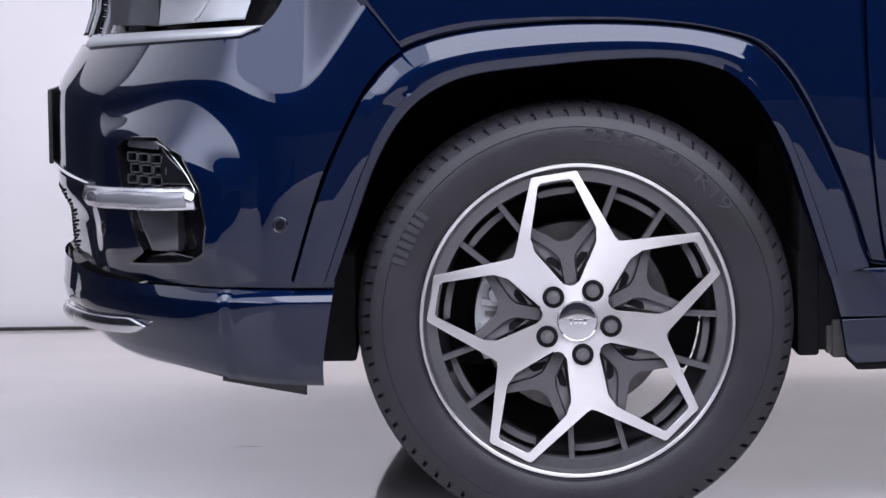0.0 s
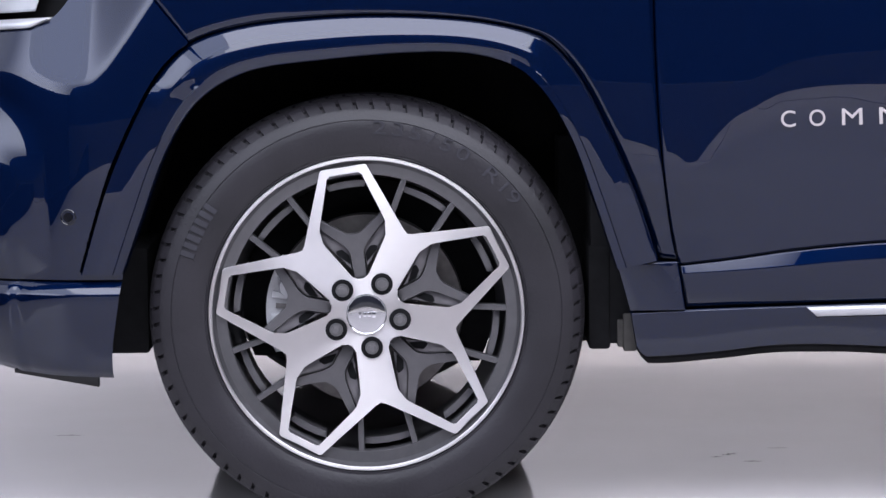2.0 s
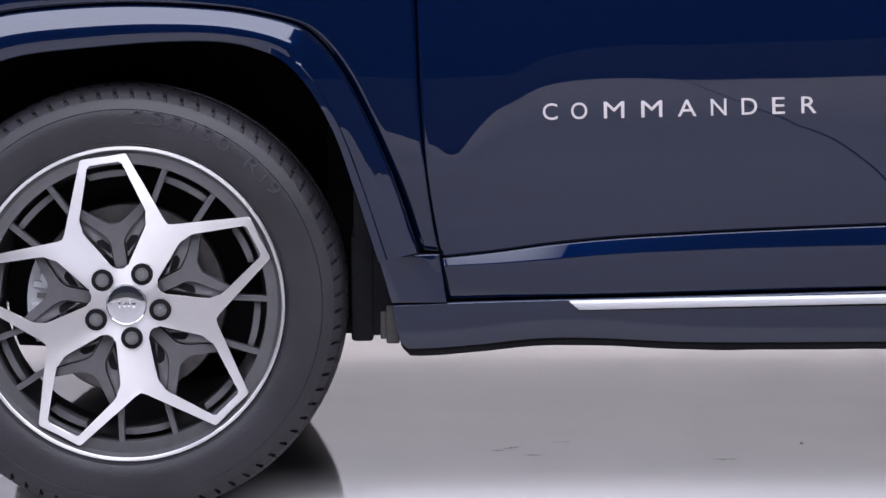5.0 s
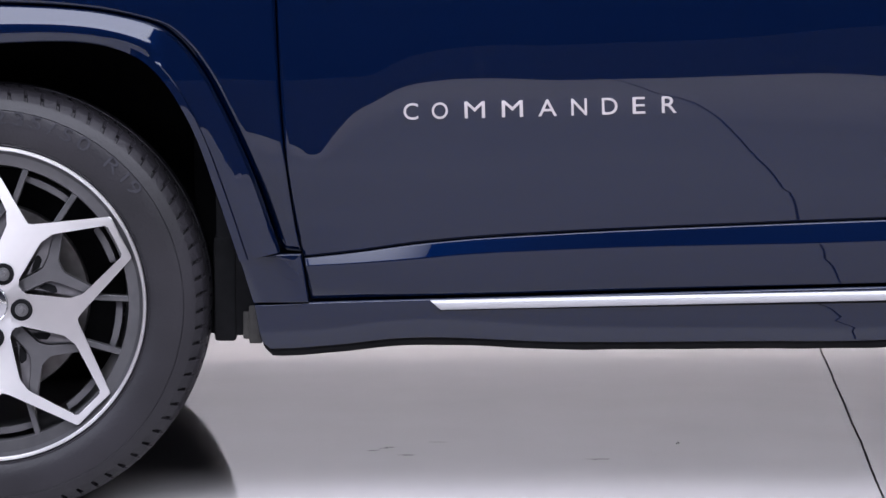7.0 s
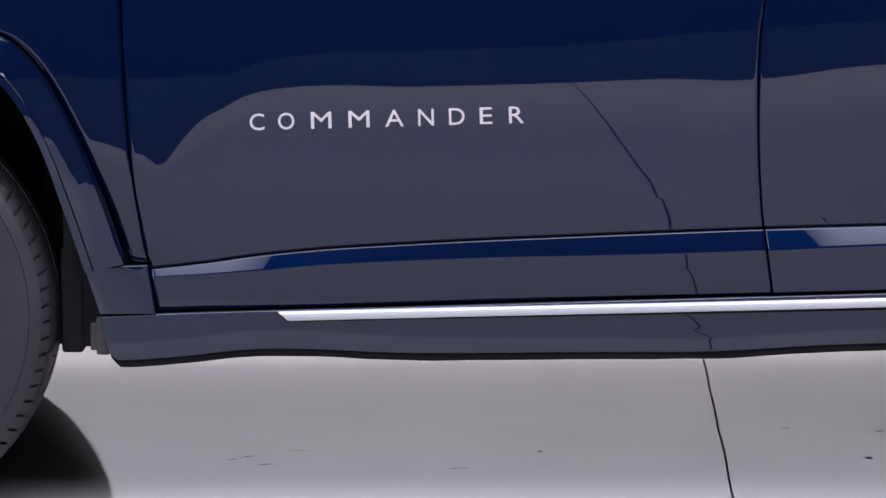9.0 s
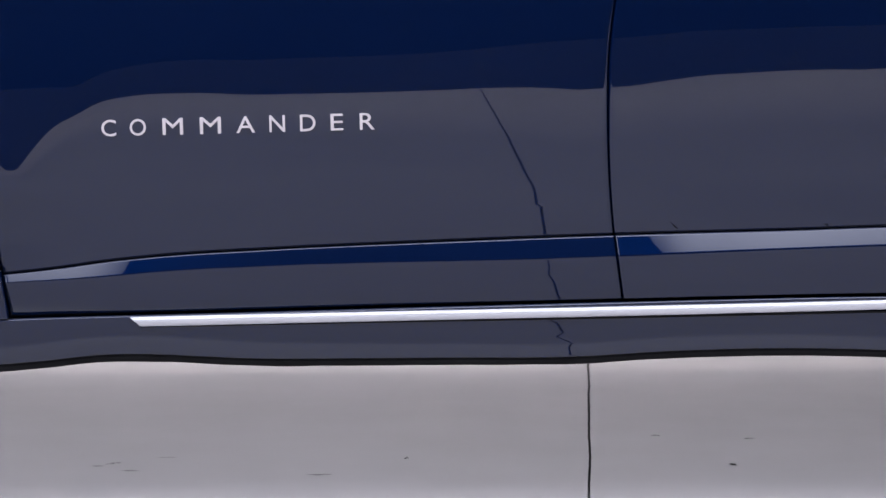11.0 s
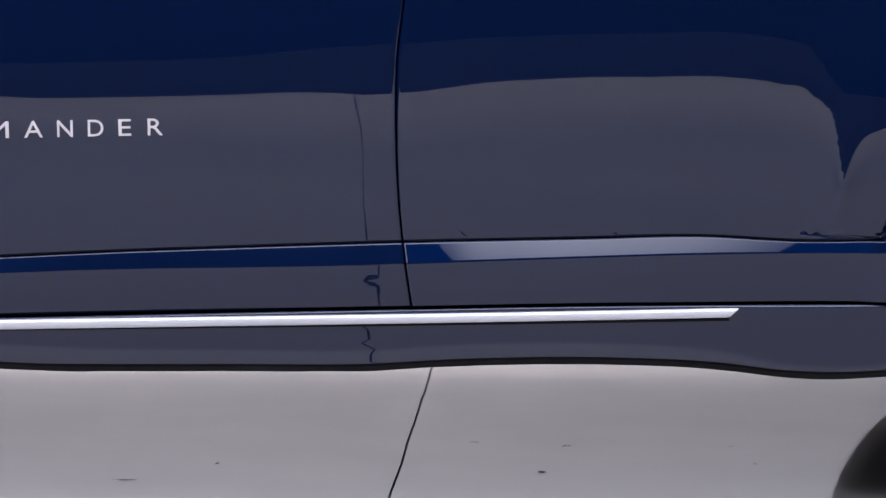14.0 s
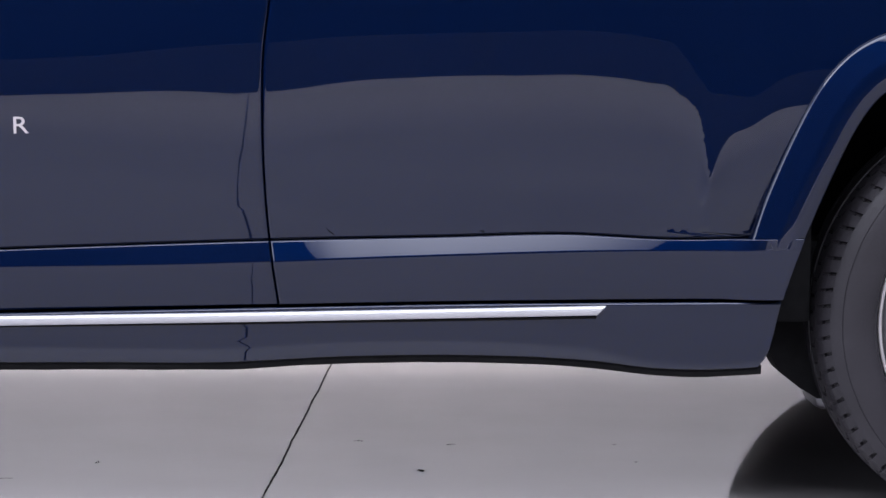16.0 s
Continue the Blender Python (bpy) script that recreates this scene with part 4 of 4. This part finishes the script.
    rows = [[(r * math.cos(2 * math.pi * i / n), y, r * math.sin(2 * math.pi * i / n)) for i in range(n)] for r, y in ((0.0335, 0.004), (0.0335, -0.0035), (0.0325, -0.0045), (0.0315, -0.0040), (0.030, -0.0044), (0.022, -0.0052), (0.012, -0.0056), (0.0005, -0.0057))]
    sheet("hub_cap", rows, CAP, hub, "silver hub cap", closed=True, sharp=30)
    bm = bmesh.new()
    for i, (w, h) in enumerate(((0.003, 0.010), (0.005, 0.0065), (0.005, 0.0065), (0.0055, 0.008))):
        box(bm, -0.0125 + i * 0.0073, -0.0125 + i * 0.0073 + w, -0.0068, -0.0052, -0.0005 - h / 2 + (0.0008 if i == 3 else 0) * -1, h / 2, 0.0005)
    part("cap_mark", bm, CHROME, hub, "small raised silver mark")
    hub.rotation_euler = (0, radians(spin), 0)
    return hub


# alloy grey made lighter: light falling into the pockets is in the colour
POCKET = material("lit_alloy_paint", (0.20, 0.19, 0.20), rough=0.34, metal=0.6, coat=0.4, coat_rough=0.1, vary=0.2, scale=40)
# alloy grey made darker: shade on the spoke sides is in the colour
WEB_SIDE = material("shaded_alloy_paint", (0.055, 0.053, 0.057), rough=0.36, metal=0.6, coat=0.4, coat_rough=0.1, vary=0.1, scale=60)
WEB = material("dark_alloy_paint", (0.114, 0.110, 0.116), rough=0.36, metal=0.6, coat=0.4, coat_rough=0.1, vary=0.1, scale=60)
NUT = material("nut_steel", (0.24, 0.235, 0.24), rough=0.35, metal=0.9, vary=0.15, scale=80)
CAP = material("cap_silver", (0.62, 0.62, 0.64), rough=0.06, metal=1.0, rough_vary=0.02)


def glyph(ch, depth):
    data = bpy.data.curves.new("letter", "FONT")
    data.body, data.extrude, data.resolution_u, data.bevel_depth, data.bevel_resolution = ch, 0.05, 4, 0.006, 0
    data.offset = -0.005
    ob = bpy.data.objects.new("letter", data)
    scene.collection.objects.link(ob)
    bpy.context.view_layer.update()
    me = bpy.data.meshes.new_from_object(ob.evaluated_get(bpy.context.evaluated_depsgraph_get()))
    me.transform(Matrix.Diagonal((1, 1, depth / 0.132, 1)))
    bpy.data.objects.remove(ob)
    return me


def tyre_marking(hub):
    """The size moulded on the sidewall, and plain bars for the maker's name."""
    text, r0 = "235/50 R19", 0.2985
    ang = 88.0
    for ch in text:
        if ch == " ":
            ang -= 4.6
            continue
        me = glyph(ch, 0.0016)
        xs = [v.co.x for v in me.vertices]
        w = max(xs) - min(xs)
        s = 0.0325
        step = math.degrees((w * s * 1.34 + 0.0098) / 0.310)
        m = Matrix.Rotation(-radians(ang - step / 2 - 90), 4, "Y") @ Matrix.Translation((0, -0.0137, r0)) @ pose(0, 0, 0, 90, 0, 0) @ Matrix.Diagonal((s * 1.5, s, 1, 1)) @ Matrix.Translation((-(max(xs) + min(xs)) / 2, 0, 0))
        me.transform(m)
        me.materials.clear()
        me.materials.append(RUBBER_MARK)
        me.name = "size_marking"
        mark = new("size_marking", me)
        mark.parent = hub
        tagged(mark, "raised black rubber character")
        ang -= step * 1.12
    for i in range(7):
        bm = bmesh.new()
        box(bm, -0.0045, 0.0045, -0.0148, -0.0125, 0.298, 0.322, 0.0006, Matrix.Rotation(-radians(160.5 - 2.6 * i - 90), 4, "Y"))
        part("maker_marking", bm, RUBBER_MARK, hub, "raised plain rubber bar", smooth=False)


RUBBER_MARK = material("rubber_marking", (0.036, 0.035, 0.042), rough=0.6, spec=0.2, vary=0.15, scale=40)

front_wheel = wheel(0)
tyre_marking(front_wheel)
front_wheel.location = (0, 0, AXLE)
copy_thing(front_wheel, pose(WB, 0, AXLE, 0, 25, 0))
copy_thing(front_wheel, pose(-0.03, 2 * MID - 0.07, AXLE, 0, 0, 180))
copy_thing(front_wheel, pose(WB + 0.08, 2 * MID - 0.07, AXLE, 0, 0, 180))


def brake(x):
    disc = new("brake")
    disc.parent = car
    disc.location = (x, 0, AXLE)
    n = 72
    prof = [(0.05, 0.055), (0.085, 0.055), (0.088, 0.075), (0.158, 0.076), (0.160, 0.080), (0.160, 0.098), (0.08, 0.10)]
    rows = [[(r * math.cos(2 * math.pi * i / n), y, r * math.sin(2 * math.pi * i / n)) for i in range(n)] for r, y in prof]
    sheet("brake_disc", rows, IRON, disc, "grey iron brake disc", closed=True, sharp=30)
    bm = bmesh.new()
    arc = [pol(0.168, radians(a)) for a in range(148, 205, 4)] + [pol(0.150, radians(206)), pol(0.108, radians(203))] + [pol(0.104 + 0.010 * (a % 24 == 0), radians(a)) for a in range(198, 152, -6)] + [pol(0.150, radians(147))]
    plate(bm, arc, 0.048, 0.115, 0.006)
    part("brake_caliper", bm, CAST, disc, "silver cast brake caliper")
    # thin dark strip laid on top gives the shade of a crease
    bm = bmesh.new()
    plate(bm, [pol(0.112, radians(174)), pol(0.152, radians(174.5)), pol(0.152, radians(177.5)), pol(0.112, radians(178))], 0.0455, 0.0482)
    part("caliper_shade_strip", bm, IRON, disc, "dark strip for the shade of a crease across the caliper")
    for a0, a1, r0, r1 in ((151, 158, 0.110, 0.166), (167, 171, 0.118, 0.160), (181, 186, 0.118, 0.160), (196, 202, 0.112, 0.164)):
        bm = bmesh.new()
        plate(bm, [pol(r0, radians(a0)), pol(r1, radians(a0)), pol(r1, radians(a1)), pol(r0, radians(a1))], 0.040, 0.050, 0.002)
        part("caliper_rib", bm, CAST, disc, "silver cast rib")
    for a in (162, 190):
        bm = bmesh.new()
        bmesh.ops.create_cone(bm, cap_ends=True, segments=20, radius1=0.019, radius2=0.016, depth=0.018, matrix=Matrix.Rotation(-radians(a), 4, "Y") @ Matrix.Translation((0.135, 0.042, 0)) @ pose(0, 0, 0, 90, 0, 0))
        part("caliper_piston", bm, BLACK if a == 190 else CAST, disc, "round caliper piston cap")


brake(0)
brake(WB)
bm = bmesh.new()
bmesh.ops.create_cone(bm, cap_ends=True, segments=48, radius1=0.205, radius2=0.19, depth=0.03, matrix=Matrix.Translation((WB, 0.14, AXLE)) @ pose(0, 0, 0, 90, 0, 0))
part("splash_shield", bm, BLACK, car, "black splash shield behind the rear brake")
bm = bmesh.new()
plate(bm, [pol(0.212, radians(a)) for a in range(-28, 209, 8)], 0.150, 0.156)
bmesh.ops.translate(bm, verts=bm.verts, vec=(0, 0, AXLE))
part("splash_shield", bm, LINER, car, "black splash shield behind the front brake")
for x in (-0.03, WB + 0.08):
    bm = bmesh.new()
    bmesh.ops.create_cone(bm, cap_ends=True, segments=48, radius1=0.235, radius2=0.235, depth=0.02, matrix=Matrix.Translation((x, 1.72, AXLE)) @ pose(0, 0, 0, 90, 0, 0))
    part("splash_shield", bm, LINER, car, "black splash shield inside the far wheel")


# ---- raised letters on the front door ----
def letters():
    spots = (0.691, 0.7385, 0.7955, 0.857, 0.9145, 0.966, 1.016, 1.0635, 1.113)
    widths = (0.0240, 0.0265, 0.0335, 0.0345, 0.0305, 0.0255, 0.0255, 0.0205, 0.0245)
    for ch, cx, w in zip("COMMANDER", spots, widths):
        me = glyph(ch, 0.003)
        co = [v.co for v in me.vertices]
        x0, x1 = min(c.x for c in co), max(c.x for c in co)
        y0, y1 = min(c.y for c in co), max(c.y for c in co)
        cx += 0.004
        cz = 0.6595 + (cx - 0.691) * 0.026
        m = Matrix.Translation((cx, side(cx, cz) - 0.0014, cz)) @ pose(0, 0, 0, 90, 0, 0) @ pose(0, 0, 0, 0, 0, 1.3) @ Matrix.Diagonal((w / (x1 - x0), 0.0272 / (y1 - y0), 1, 1)) @ Matrix.Translation((-(x0 + x1) / 2, -(y0 + y1) / 2, 0))
        me.transform(m)
        me.materials.clear()
        me.materials.append(LETTER)
        me.name = "letter"
        ob = new("letter", me)
        ob.parent = front_door
        tagged(ob, "raised pale chrome letter")


LETTER = material("pale_chrome", (0.50, 0.45, 0.45), rough=0.4, metal=0.3)
letters()


# ---- marks on the floor ----
SCUFF = material("floor_scuff", (0.05, 0.047, 0.047), rough=0.9, spec=0.1, vary=0.3, scale=80)


SCUFFS = [(1.197, 0.669, 0.010, 0.024, 0), (0.655, 0.635, 0.040, 0.010, 35), (0.629, 0.604, 0.025, 0.009, 5), (0.690, 0.551, 0.035, 0.010, -5), (0.750, 0.698, 0.04, 0.006, 0), (1.037, 0.496, 0.05, 0.009, 8),
          (1.797, 0.578, 0.016, 0.026, 0), (1.688, 0.926, 0.022, 0.014, 10), (1.866, 0.88, 0.022, 0.020, -10), (2.184, 0.878, 0.012, 0.008, 0), (2.204, 0.671, 0.008, 0.010, 0), (-0.601, 0.943, 0.06, 0.008, 4)]


def scuff(x, y, length, width, angle, seed):
    """A shallow ragged scratch or chip on the floor."""
    rng = random.Random(seed)
    n = 14
    a, b = [], []
    for i in range(n + 1):
        u = i / n
        w = width * math.sin(math.pi * min(0.98, max(0.02, u))) * rng.uniform(0.35, 1.0)
        px, py = (u - 0.5) * length, rng.uniform(-1, 1) * width * 0.5
        a.append((px, py + w / 2))
        b.append((px, py - w / 2))
    c, s = math.cos(radians(angle)), math.sin(radians(angle))
    verts = [(x + px * c - py * s, y + px * s + py * c, 0.0009) for px, py in a + b]
    faces = [(i, n + 1 + i, n + 2 + i, i + 1) for i in range(n)]
    ob = link("floor_scuff", verts, faces, SCUFF, smooth=False)
    tagged(ob, "small dark scuff mark on the grey floor", "scuff", "scuffs on the floor")


for k, (x, y, ln, w, a) in enumerate(SCUFFS):
    scuff(x, y, ln, w, a, k)
